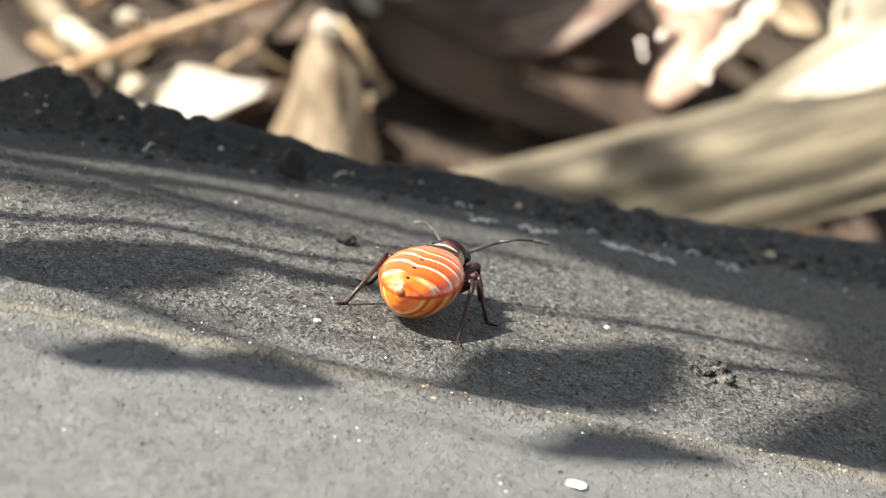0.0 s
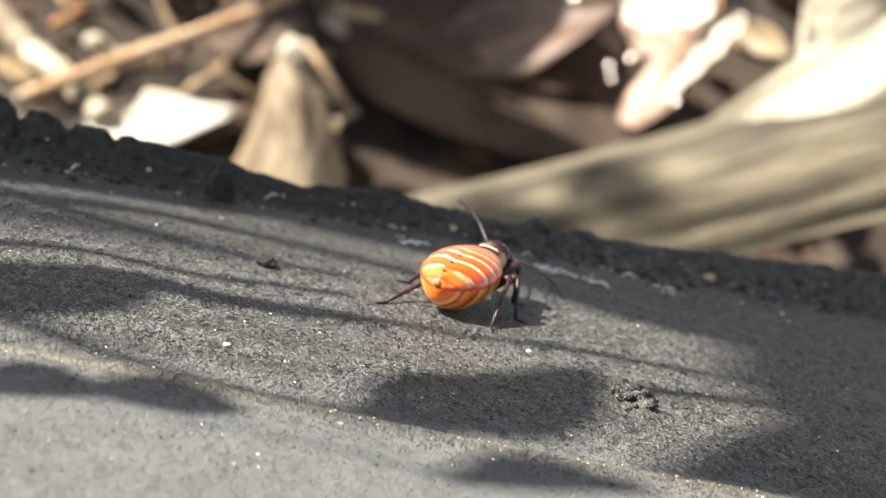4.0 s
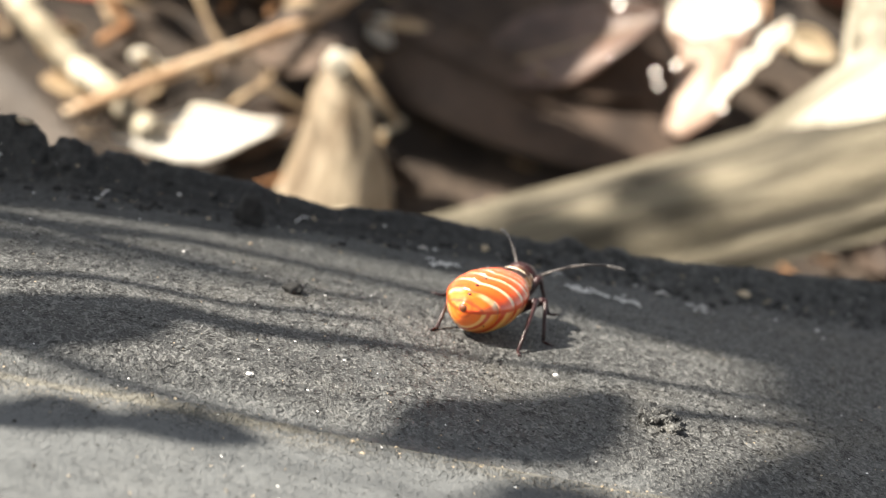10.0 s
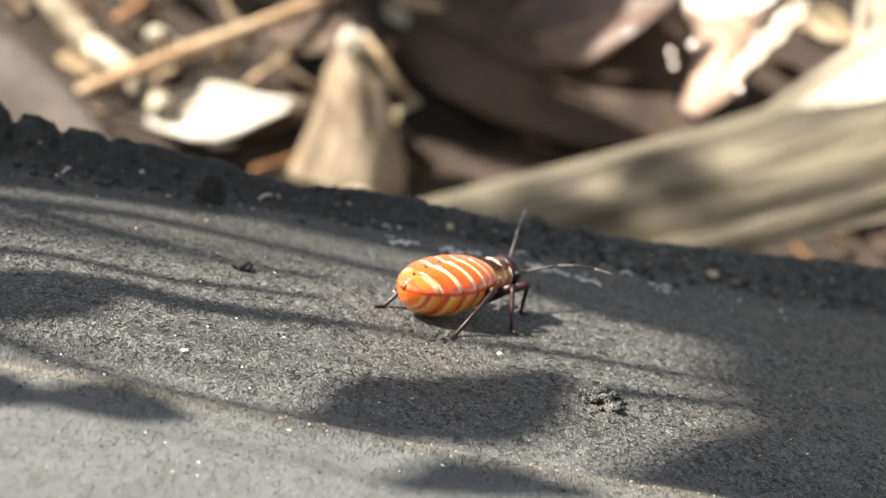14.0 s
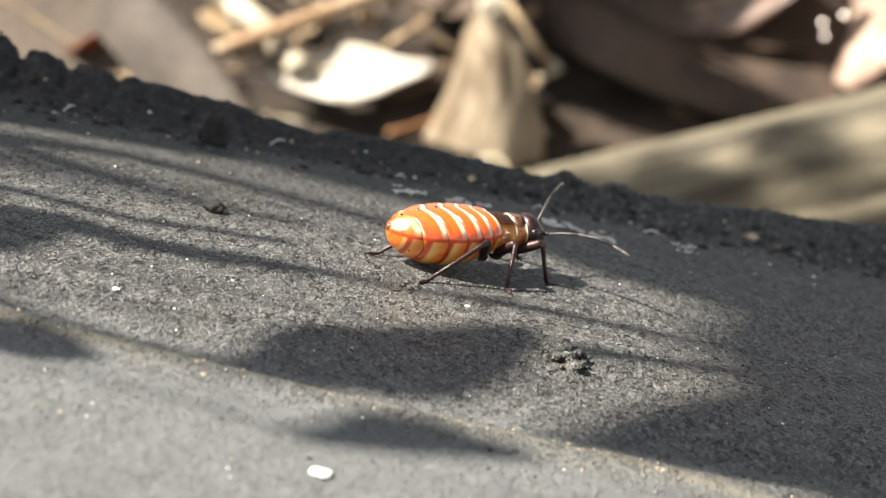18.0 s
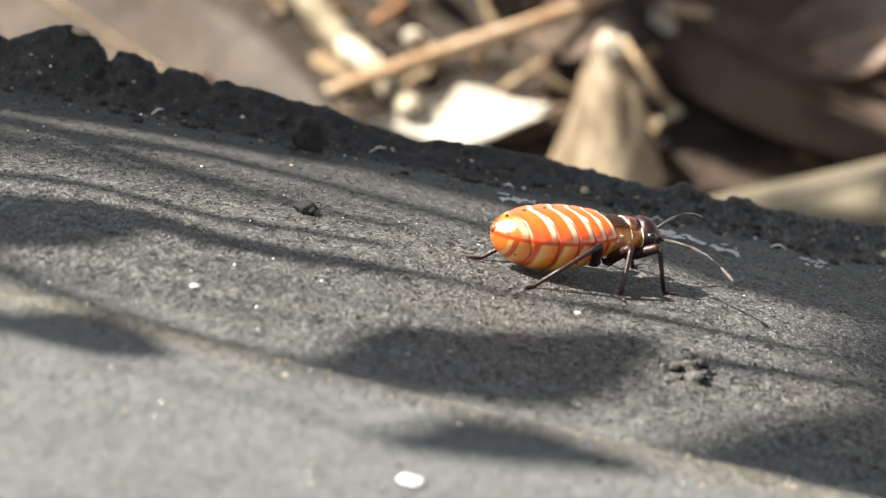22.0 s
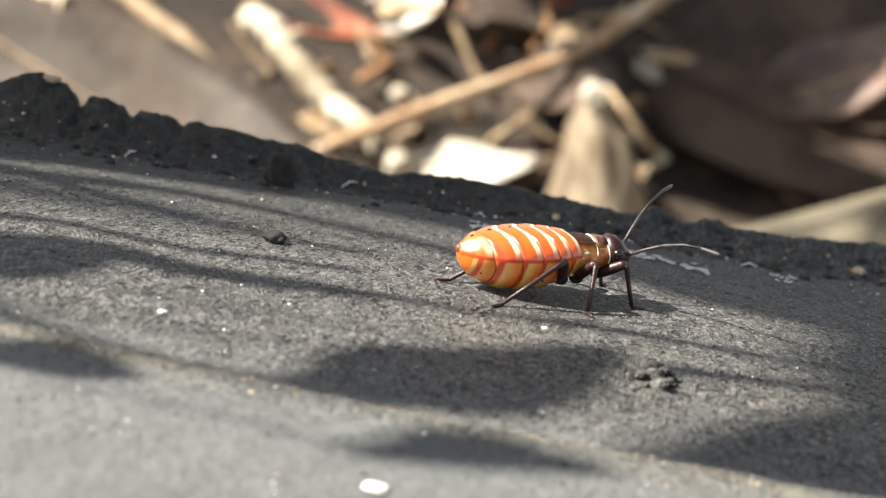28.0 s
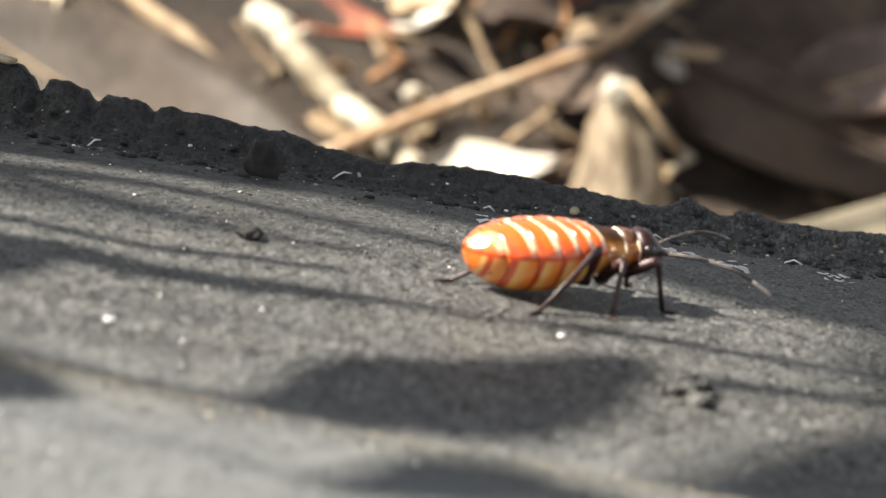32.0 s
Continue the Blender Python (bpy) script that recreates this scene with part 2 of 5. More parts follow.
    up = step(nt, z, -0.08, 0.04)
    base = mix(nt, up, belly, dorsal)
    side = math_node(nt, "MULTIPLY", step(nt, z, -0.16, -0.06), math_node(nt, "SUBTRACT", 1.0, step(nt, z, 0.02, 0.14)))
    base = mix(nt, math_node(nt, "MULTIPLY", side, 0.9), base, (0.66, 0.065, 0.010))
    rad = math_node(nt, "SQRT", math_node(nt, "ADD", math_node(nt, "MULTIPLY", y, y), math_node(nt, "POWER", math_node(nt, "ABSOLUTE", math_node(nt, "SUBTRACT", z, 0.1)), 2.0)))
    tail = math_node(nt, "SUBTRACT", 1.0, step(nt, x, -4.5, -3.9))
    ring = math_node(nt, "MULTIPLY", step(nt, rad, 0.42, 0.50), math_node(nt, "SUBTRACT", 1.0, step(nt, rad, 0.54, 0.66)))
    base = mix(nt, math_node(nt, "MULTIPLY", math_node(nt, "MULTIPLY", ring, tail), 0.4), base, (0.50, 0.05, 0.008))
    nt.links.new(base, bsdf.inputs["Base Color"])
    bsdf.inputs["Roughness"].default_value = 0.36
    bsdf.inputs["Coat Weight"].default_value = 1.0
    bsdf.inputs["Coat IOR"].default_value = 1.85
    bsdf.inputs["Coat Roughness"].default_value = 0.16
    bsdf.inputs["Specular IOR Level"].default_value = 0.2
    bsdf.inputs["Subsurface Weight"].default_value = 0.35
    bsdf.inputs["Subsurface Radius"].default_value = (1.0, 0.4, 0.15)
    bsdf.inputs["Subsurface Scale"].default_value = 0.0009
    fine = noise_tex(nt, 2600.0, 3.0)
    ripple = math_node(nt, "ADD", noise_tex(nt, 700.0, 2.0), math_node(nt, "MULTIPLY", fine, 0.25))
    nt.links.new(bump(nt, bsdf, ripple, 0.00005, 0.7), bsdf.inputs["Coat Normal"])
    return m


RUBBER = rubber_material()
ABDOMEN = abdomen_material()
CUTICLE = rough_material("dark_maroon_cuticle", (0.010, 0.0025, 0.003), (0.028, 0.006, 0.006), 900, 5000, 0.34, 0.00003, coat=0.2)
LEG = rough_material("maroon_leg_cuticle", (0.012, 0.003, 0.004), (0.036, 0.010, 0.010), 900, 5000, 0.38, 0.00003, coat=0.25)
THORAX = rough_material("mottled_brown_cuticle", (0.035, 0.012, 0.008), (0.16, 0.055, 0.018), 1500, 4000, 0.35, 0.00004, coat=0.3)
THORAX_SIDE = rough_material("amber_cuticle", (0.30, 0.065, 0.012), (0.76, 0.32, 0.075), 1000, 2600, 0.4, 0.00003, coat=0.3)
TAIL = rough_material("brown_cuticle", (0.075, 0.022, 0.009), (0.20, 0.058, 0.016), 1500, 4000, 0.35, 0.00003, coat=0.5)
CREAM = rough_material("cream_cuticle", (0.86, 0.68, 0.46), (0.95, 0.84, 0.66), 900, 4000, 0.4, 0.00002)
ANTENNA = rough_material("grey_brown_bristled_cuticle", (0.024, 0.019, 0.018), (0.078, 0.066, 0.062), 1200, 6000, 0.45, 0.00005, coat=0.4)
ANTENNA_TIP = rough_material("pale_grey_bristled_cuticle", (0.070, 0.064, 0.062), (0.17, 0.158, 0.152), 1500, 6000, 0.4, 0.00006, coat=0.6)
WET = rough_material("wet_glossy_scrap", (0.45, 0.36, 0.27), (0.62, 0.52, 0.42), 300, 900, 0.32, 0.00002, coat=1.0)
WET.node_tree.nodes["Principled BSDF"].inputs["Coat Roughness"].default_value = 0.22
EYE = rough_material("glossy_black_eye", (0.006, 0.004, 0.004), (0.016, 0.009, 0.008), 2000, 8000, 0.2, 0.00001, coat=0.6)
FLAKE = rough_material("white_flaking_paint", (0.86, 0.86, 0.85), (0.94, 0.94, 0.93), 900, 4000, 0.5, 0.00005)
CRUMB = rough_material("black_rubber_crumb", (0.012, 0.012, 0.012), (0.035, 0.035, 0.034), 900, 3500, 0.75, 0.0001)
GRAIN = rough_material("tan_grit", (0.30, 0.24, 0.16), (0.62, 0.52, 0.38), 700, 3000, 0.8, 0.0001)
SOIL = rough_material("dark_leaf_mould", (0.022, 0.016, 0.012), (0.070, 0.050, 0.036), 60, 700, 0.9, 0.001)
PALE_LEAF = rough_material("bleached_dry_leaf", (0.68, 0.63, 0.52), (0.87, 0.83, 0.75), 60, 700, 0.6, 0.0003, through_light=0.25)
TAN_LEAF = rough_material("tan_dry_leaf", (0.36, 0.25, 0.14), (0.60, 0.46, 0.30), 50, 600, 0.6, 0.0003, through_light=0.2)
CREAM_LEAF = rough_material("cream_tan_dry_leaf", (0.42, 0.32, 0.20), (0.74, 0.64, 0.48), 70, 600, 0.6, 0.0004, through_light=0.2)
BROWN_LEAF = rough_material("dark_brown_dry_leaf", (0.032, 0.020, 0.0135), (0.088, 0.058, 0.040), 45, 500, 0.8, 0.0003)
PINK_LEAF = rough_material("pinkish_dry_leaf", (0.16, 0.085, 0.06), (0.66, 0.50, 0.40), 75, 500, 0.45, 0.0006, coat=0.3, through_light=0.3)
PINK_LEAF.node_tree.nodes["Principled BSDF"].inputs["Coat Roughness"].default_value = 0.4
RED_LEAF = rough_material("rust_red_dry_leaf", (0.14, 0.030, 0.015), (0.30, 0.080, 0.035), 60, 600, 0.6, 0.0003, through_light=0.15)
GREY_LEAF = rough_material("grey_brown_dry_leaf", (0.042, 0.031, 0.023), (0.108, 0.082, 0.062), 40, 500, 0.65, 0.0003)
ROSE_LEAF = rough_material("rosy_brown_dry_leaf", (0.060, 0.036, 0.028), (0.17, 0.105, 0.080), 70, 500, 0.45, 0.0003, coat=0.3, through_light=0.2)
HOOD_LEAF = rough_material("tan_brown_rolled_leaf", (0.20, 0.145, 0.090), (0.52, 0.43, 0.31), 110, 600, 0.6, 0.0004, stretch=(1.0, 1.0, 0.35), through_light=0.2)
STICK = rough_material("sunlit_orange_tan_bark", (0.36, 0.22, 0.12), (0.74, 0.64, 0.47), 45, 900, 0.65, 0.0003)
TWIG = rough_material("dry_twig_bark", (0.22, 0.15, 0.09), (0.48, 0.36, 0.22), 90, 900, 0.7, 0.0003)
ORANGE_TWIG = rough_material("orange_brown_twig_bark", (0.26, 0.12, 0.05), (0.46, 0.25, 0.11), 90, 900, 0.65, 0.0003)
WHITE_TWIG = rough_material("bleached_stick", (0.30, 0.25, 0.17), (0.66, 0.60, 0.47), 120, 900, 0.7, 0.0004, stretch=(0.5, 1.0, 1.0))
LOG = rough_material("weathered_grey_wood", (0.030, 0.025, 0.016), (0.225, 0.195, 0.135), 150, 420, 0.75, 0.0015, stretch=(0.12, 1.0, 1.0))
# the log's wood again, lighter: the fork's strong sun is put into the colour
SUNLIT_LOG = rough_material("sunlit_pale_wood", (0.10, 0.085, 0.055), (0.62, 0.57, 0.46), 150, 420, 0.7, 0.0015, stretch=(0.12, 1.0, 1.0))
GREEN = rough_material("green_leaf", (0.04, 0.09, 0.02), (0.08, 0.15, 0.035), 80, 900, 0.5, 0.0002)
STEM = rough_material("green_brown_stem", (0.06, 0.07, 0.025), (0.12, 0.11, 0.05), 100, 900, 0.6, 0.0002)


# ---- shapes ----
K = 0.001


def part(name, bm, material, parent=None, label="", smooth=True, closed=True):
    me = bpy.data.meshes.new(name)
    if closed:
        bmesh.ops.recalc_face_normals(bm, faces=bm.faces[:])
    for f in bm.faces:
        f.smooth = smooth
    bm.to_mesh(me)
    bm.free()
    me.materials.append(material)
    ob = new(name, me)
    if parent:
        ob.parent = parent
    if label:
        tagged(ob, label)
    return ob


def thing(name, x, y, z, label, category, group="", rot=(0, 0, 0)):
    ob = new(name)
    ob.matrix_basis = pose(x * K, y * K, z * K, *rot)
    ob.empty_display_size = 0.002
    return tagged(ob, label, category, group)


def tube(bm, points, radii, sides=8, flat=1.0):
    """A closed tube along points (mm), with a radius (mm) at each."""
    pts = [Vector(p) for p in points]
    rings = []
    side = None
    for i, p in enumerate(pts):
        d = (pts[min(i + 1, len(pts) - 1)] - pts[max(i - 1, 0)]).normalized()
        if side is None:
            side = d.cross(Vector((0.13, 0.21, 1.0))).normalized()
        side = (side - d * side.dot(d)).normalized()
        up = d.cross(side)
        r = radii[i] if isinstance(radii, (list, tuple)) else radii
        rings.append([bm.verts.new((p + (side * math.cos(2 * math.pi * k / sides) + up * flat * math.sin(2 * math.pi * k / sides)) * r) * K) for k in range(sides)])
    for a, b in zip(rings, rings[1:]):
        for k in range(sides):
            bm.faces.new((a[k], a[(k + 1) % sides], b[(k + 1) % sides], b[k]))
    bm.faces.new(rings[0][::-1])
    bm.faces.new(rings[-1])
    return bm


def blob(bm, centre, size, seed, rough=0.25, sub=2, freq=1.6):
    """A lumpy pebble (mm)."""
    made = bmesh.ops.create_icosphere(bm, subdivisions=sub, radius=1.0)["verts"]
    off = Vector((seed * 3.7, seed * 1.3, seed * 2.1))
    for v in made:
        n = 1.0 + rough * noise.noise(v.co * freq + off)
        v.co = Vector((v.co.x * size[0] * n + centre[0], v.co.y * size[1] * n + centre[1], v.co.z * size[2] * n + centre[2])) * K
    return bm


def leaf_mesh(length, width, curl=0.0, fold=0.0, wave=0.0, lobes=0, seed=0, thick=0.25, nu=22, nv=10, tip=1.0, left=None, right=None):
    """A dry leaf along +x from its stalk (mm): pointed outline, midrib fold, curl along its length, wavy rim, real thickness."""
    bm = bmesh.new()
    rnd = random.Random(seed)
    ph = rnd.random() * 6
    top, low = [], []
    for i in range(nu + 1):
        u = i / nu
        half = width / 2 * (math.sin(math.pi * u ** (0.8 * tip)) ** 0.75 + 0.02)
        if lobes:
            half *= 0.72 + 0.42 * abs(math.sin(math.pi * lobes * u + ph))
        halves = [half, half]
        for n, widths in enumerate((right, left)):
            if widths:
                q = u * (len(widths) - 1)
                k = min(int(q), len(widths) - 2)
                halves[n] = widths[k] + (widths[k + 1] - widths[k]) * (q - k)
        ang = curl * (u - 0.3)
        cx = length * (math.sin(ang) / curl + math.sin(0.3 * curl) / curl if abs(curl) > 1e-3 else u)
        cz = length * ((math.cos(0.3 * curl) - math.cos(ang)) / curl if abs(curl) > 1e-3 else 0)
        a, b = [], []
        for j in range(nv + 1):
            v = 2 * j / nv - 1
            half = halves[1 if v > 0 else 0]
            y = v * half
            z = fold * abs(v) ** 1.3 * half + wave * half * 0.3 * math.sin(7 * u + 3 * v + ph) * abs(v) + 0.02 * width * noise.noise(Vector((u * 5, v * 3, seed)))
            z -= 0.012 * width * (abs(math.sin(18 * u - 5 * abs(v))) ** 4) * (1 - abs(v))
            p = Vector((cx - math.sin(ang) * z, y, cz + math.cos(ang) * z))
            a.append(bm.verts.new(p * K))
            b.append(bm.verts.new((p - Vector((-math.sin(ang), 0, math.cos(ang))) * thick) * K))
        top.append(a)
        low.append(b)
    for i in range(nu):
        for j in range(nv):
            bm.faces.new((top[i][j], top[i + 1][j], top[i + 1][j + 1], top[i][j + 1]))
            bm.faces.new((low[i][j], low[i][j + 1], low[i + 1][j + 1], low[i + 1][j]))
        for j, order in ((0, 1), (nv, -1)):
            q = (top[i][j], low[i][j], low[i + 1][j], top[i + 1][j])
            bm.faces.new(q[::order])
    for i, order in ((0, -1), (nu, 1)):
        for j in range(nv):
            q = (top[i][j], low[i][j], low[i][j + 1], top[i][j + 1])
            bm.faces.new(q[::order])
    return bm


def ground_height(x, y):
    """Forest floor (mm): level by the edging, a low bank of litter behind it."""
    t = min(max((y - 225) / 90, 0), 1)
    bank = 50 * t * t * (3 - 2 * t)
    return -56 + bank + 2.5 * noise.noise(Vector((x * 0.03, y * 0.03, 0)))


def lie(name, mat, x, y, z, rot, label, category, group="", stalk=True, **shape):
    """A dry leaf as a thing, with its blade and stalk."""
    ob = thing(name, x, y, z, label, category, group, rot)
    part("blade", leaf_mesh(**shape), mat, ob)
    if shape["length"] > 20:
        c, n = shape.get("curl", 0.0), shape["length"]
        line = []
        for k in range(13):
            u = 0.02 + 0.88 * k / 12
            ang = c * (u - 0.3)
            flat = abs(c) < 1e-3
            line.append((u * n if flat else n * (math.sin(ang) + math.sin(0.3 * c)) / c, 0, 0 if flat else n * (math.cos(0.3 * c) - math.cos(ang)) / c))
        bm = bmesh.new()
        tube(bm, line, [0.48 - 0.028 * k for k in range(13)], 6)
        part("midrib", bm, TWIG if mat is not BROWN_LEAF else BROWN_LEAF, ob)
    if stalk:
        bm = bmesh.new()
        n = shape["length"]
        c = shape.get("curl", 0.0)
        tube(bm, [(-0.22 * n, 0.03 * n, 0.10 * n * c), (-0.1 * n, 0.01 * n, 0.03 * n * c), (0.02 * n, 0, -0.05)], [0.5, 0.45, 0.35], 6)
        part("stalk", bm, TWIG, ob)
    return ob


def stick(name, mat, points, r0, r1, label, category, seed=1, sides=10, twigs=()):
    """A bent dry stick with knots, tapered, in short steps (mm)."""
    pts = [Vector(p) for p in points]
    dense, radii = [], []
    n = 10
    for i in range(len(pts) - 1):
        for k in range(n):
            t = k / n
            dense.append(pts[i].lerp(pts[i + 1], t))
    dense.append(pts[-1])
    base = dense[0].copy()
    for i, p in enumerate(dense):
        u = i / (len(dense) - 1)
        w = noise.noise_vector(Vector((u * 4, seed, 0))) * r0 * 0.7
        dense[i] = p + w - base
        radii.append((r0 + (r1 - r0) * u) * (1 + 0.32 * noise.noise(Vector((u * 17, seed * 2, 1)))))
    ob = thing(name, *base, label, category)
    bm = bmesh.new()
    tube(bm, dense, radii, sides)
    part("shaft", bm, mat, ob)
    for u, d, r in twigs:
        p = dense[int(u * (len(dense) - 1))]
        bm = bmesh.new()
        tube(bm, [p, p + Vector(d) * 0.5 + Vector((0, 0, r)), p + Vector(d)], [r, r * 0.8, r * 0.5], 7)
        part("side_twig", bm, mat, ob)
    return ob


# ---- ground ----
def build_ground():
    xs = [-3e6, -3e5, -30000, -3000, -700, -400] + [-250 + 12.5 * i for i in range(41)] + [400, 700, 3000, 30000, 3e5, 3e6]
    ys = [-3e6, -3e5, -30000, -3000, -700, -300, -150, -60, 0] + [30 + 9 * i for i in range(40)] + [450, 700, 3000, 30000, 3e5, 3e6]
    bm = bmesh.new()
    grid = [[bm.verts.new((x * K, y * K, (ground_height(x, y) + (3.0 * noise.noise(Vector((x, y, 3)) * 0.12) if abs(x) < 260 and 100 < y < 400 else 0)) * K)) for x in xs] for y in ys]
    for a, b in zip(grid, grid[1:]):
        for i in range(len(xs) - 1):
            bm.faces.new((a[i], a[i + 1], b[i + 1], b[i]))
    return tagged(part("ground", bm, SOIL, closed=False), "dark damp leaf mould of the forest floor", "ground", kind="structure")


build_ground()


# ---- the rubber edging ----
def rim_y(x):
    return 31.5 + 0.19 * x


def surface(x, y):
    """Height of the worn rubber top (mm)."""
    z = 0.3 - 0.0018 * y * y if abs(y) < 40 else 0.3 - 2.88 - 0.144 * (abs(y) - 40)
    c = y + 18.1 - 0.0035 * x * x
    z += 0.34 * math.exp(-(c / 0.45) ** 2) - 0.20 * math.exp(-((c - 2.6) / 1.7) ** 2)
    z += 0.14 * noise.noise(Vector((x * 0.11, y * 0.16, 5))) + 0.05 * noise.noise(Vector((x * 0.6, y * 0.8, 9)))
    return z


LIP = [(-160, 1.4), (-60, 1.5), (-40, 1.3), (-36.4, 1.4), (-35.8, 1.1), (-34.2, 2.0), (-33.4, 2.5), (-32.2, 2.8), (-31.6, 2.4), (-30.6, 2.3), (-29.9, 1.7), (-29.6, 0.95), (-29.3, 0.95),
       (-29.0, 1.7), (-28.2, 1.8), (-26.8, 1.45), (-26.4, 0.85), (-26.1, 0.8), (-25.8, 1.25), (-25.0, 1.35), (-23.5, 1.15), (-23.1, 0.7), (-22.85, 0.7), (-22.5, 1.08), (-20, 0.95), (-16, 0.65), (-15.2, 0.75),
       (-13, 0.0), (-9, -0.3), (-8.6, -0.1), (-5, 0.12), (-1, 0.0), (2, -0.15), (6, -0.5), (8.3, -0.1), (10.4, -0.6), (12, -0.15), (14, -0.5), (22, -0.1), (34, 0.4), (60, 0.8), (160, 0.8)]


def lip_top(x):
    for (a, p), (b, q) in zip(LIP, LIP[1:]):
        if a <= x <= b:
            return p + (q - p) * (x - a) / (b - a)
    return 1.0


def edging_height(x, v):
    y = rim_y(x) + v
    z = surface(x, y)
    n = 0.20 * noise.noise(Vector((x * 0.37, v * 0.8, 2))) + 0.11 * noise.noise(Vector((x * 1.3, v * 1.2, 7)))
    n += 0.13 * noise.noise(Vector((x * 2.6, v * 2.0, 11)))
    if v > -9:
        sink = min(max((v + 9) / 6, 0), 1)
        z -= 0.42 * sink * sink * (3 - 2 * sink)
        z += (0.9 * n + 0.10 * math.sin(5.5 * v + 2.0 * noise.noise(Vector((x * 0.15, v * 0.3, 21))))) * sink
    if v > -5.2:
        rise = min(max((v + 5.2) / 4.7, 0), 1)
        rise = 0.35 * rise + 0.65 * rise ** 3
        z += (lip_top(x) + 1.1 * n - z) * rise
    return y, z


def build_edging():
    xs = [-160 + 5 * i for i in range(24)] + [-40 + 0.2 * i for i in range(400)] + [40 + 5 * i for i in range(25)]
    vs = [-130, -110, -95, -80] + [-70 + 0.62 * i for i in range(98)] + [-9.2 + 0.23 * i for i in range(41)]
    bm = bmesh.new()
    rows = []
    for x in xs:
        row = []
        for v in vs:
            y, z = edging_height(x, v)
            row.append(bm.verts.new((x * K, y * K, z * K)))
        last = row[-1].co
        for dv, dz in ((0.5, -0.5), (0.9, -1.6), (1.2, -6.0), (1.4, -20.0)):
            row.append(bm.verts.new((x * K, last.y + (dv + 0.25 * noise.noise(Vector((x * 0.8, dz, 0)))) * K, last.z + dz * K)))
        row.append(bm.verts.new((x * K, last.y + 1.6 * K, -0.062)))
        first = row[0].co
        row.insert(0, bm.verts.new((x * K, first.y - 0.003, -0.062)))
        rows.append(row)
    for a, b in zip(rows, rows[1:]):
        for i in range(len(a) - 1):
            bm.faces.new((a[i], b[i], b[i + 1], a[i + 1]))
        bm.faces.new((a[-1], b[-1], b[0], a[0]))
    bm.faces.new(rows[0])
    bm.faces.new(rows[-1][::-1])
    edging = tagged(part("rubber_edging", bm, RUBBER), "weathered black rubber edging with a torn ragged lip", "edging")
    for i, (x, v, r) in enumerate([(8.4, -0.3, 1.15), (12.0, -0.3, 1.0), (15.2, -0.9, 0.6), (3.4, -0.8, 0.5), (-6.0, -0.6, 0.7)]):
        y, z = edging_height(x, v)
        bm = bmesh.new()
        blob(bm, (x, y, z - 0.35 * r), (r, 0.7 * r, 0.55 * r), i + 3, 0.4, 3, 2.2)
        part("torn_lump", bm, RUBBER, edging)
    return edging


build_edging()


def on_top(x, y):
    return edging_height(x, y - rim_y(x))[1] if y - rim_y(x) > -9 else surface(x, y)


def crumb(name, mat, x, y, size, seed, label, category, up=0.4, rot=0.0):
    ob = thing(name, x, y, on_top(x, y), label, category, "", (0, 0, rot))
    bm = bmesh.new()
    blob(bm, (0, 0, size[2] * up), size, seed, 0.45, 3, 1.9)
    part("chip", bm, mat, ob)
    return ob


crumb("rubber_crumb", CRUMB, -11.4, 4.7, (0.62, 0.5, 0.44), 1, "small black rubber crumb on the edging", "crumb")
crumb("rubber_block", CRUMB, -15.0, 21.8, (1.0, 0.75, 1.55), 5, "upright black rubber block by the torn lip", "crumb")
crumb("white_grain", FLAKE, 0.1, -25.6, (0.55, 0.45, 0.12), 6, "white oval grain lying on the rubber", "grain", rot=20)
crumb("pale_grain", GRAIN, -31.5, 25.0, (0.75, 0.35, 0.22), 7, "pale tan seed husk below the torn lip", "grain", rot=-10)
crumb("tan_grain", GRAIN, 22.0, 32.6, (0.42, 0.4, 0.28), 8, "tan grit grain by the torn lip", "grain")
crumb("tan_grain", GRAIN, 1.95, 29.6, (0.30, 0.28, 0.25), 9, "small tan grit grain by the torn lip", "grain")
crumb("white_grain", FLAKE, 4.3, -2.0, (0.17, 0.12, 0.08), 10, "tiny white grain on the rubber", "grain")
crumb("white_grain", FLAKE, -13.0, -11.6, (0.20, 0.18, 0.10), 11, "tiny white grain on the rubber", "grain")


def rough_lump(x, y):
    """A low mound of rubber crumbs stuck to the worn top."""
    rnd = random.Random(8)
    ob = thing("rubber_lump", x, y, on_top(x, y), "rough low lump of stuck grey rubber crumbs", "crumb")
    bm = bmesh.new()
    blob(bm, (-0.1, 0.1, 0.0), (1.15, 1.5, 0.62), 17, 0.75, 4, 2.0)
    part("mound", bm, RUBBER, ob)
    for i in range(46):
        a, r = rnd.random() * 6.28, rnd.random() ** 0.6
        px, py = 1.35 * r * math.cos(a), 1.9 * r * math.sin(a)
        s = rnd.uniform(0.12, 0.32) * (1.15 - 0.5 * r)
        bm = bmesh.new()
        blob(bm, (px, py, on_top(x + px, y + py) - on_top(x, y) + 0.55 * (1 - r ** 1.5)), (s, 0.9 * s, 0.75 * s), i + 30, 0.7, 3, 2.8)
        part("crumb_piece", bm, CRUMB if i % 9 == 0 else RUBBER, ob)


rough_lump(10.0, -6.4)


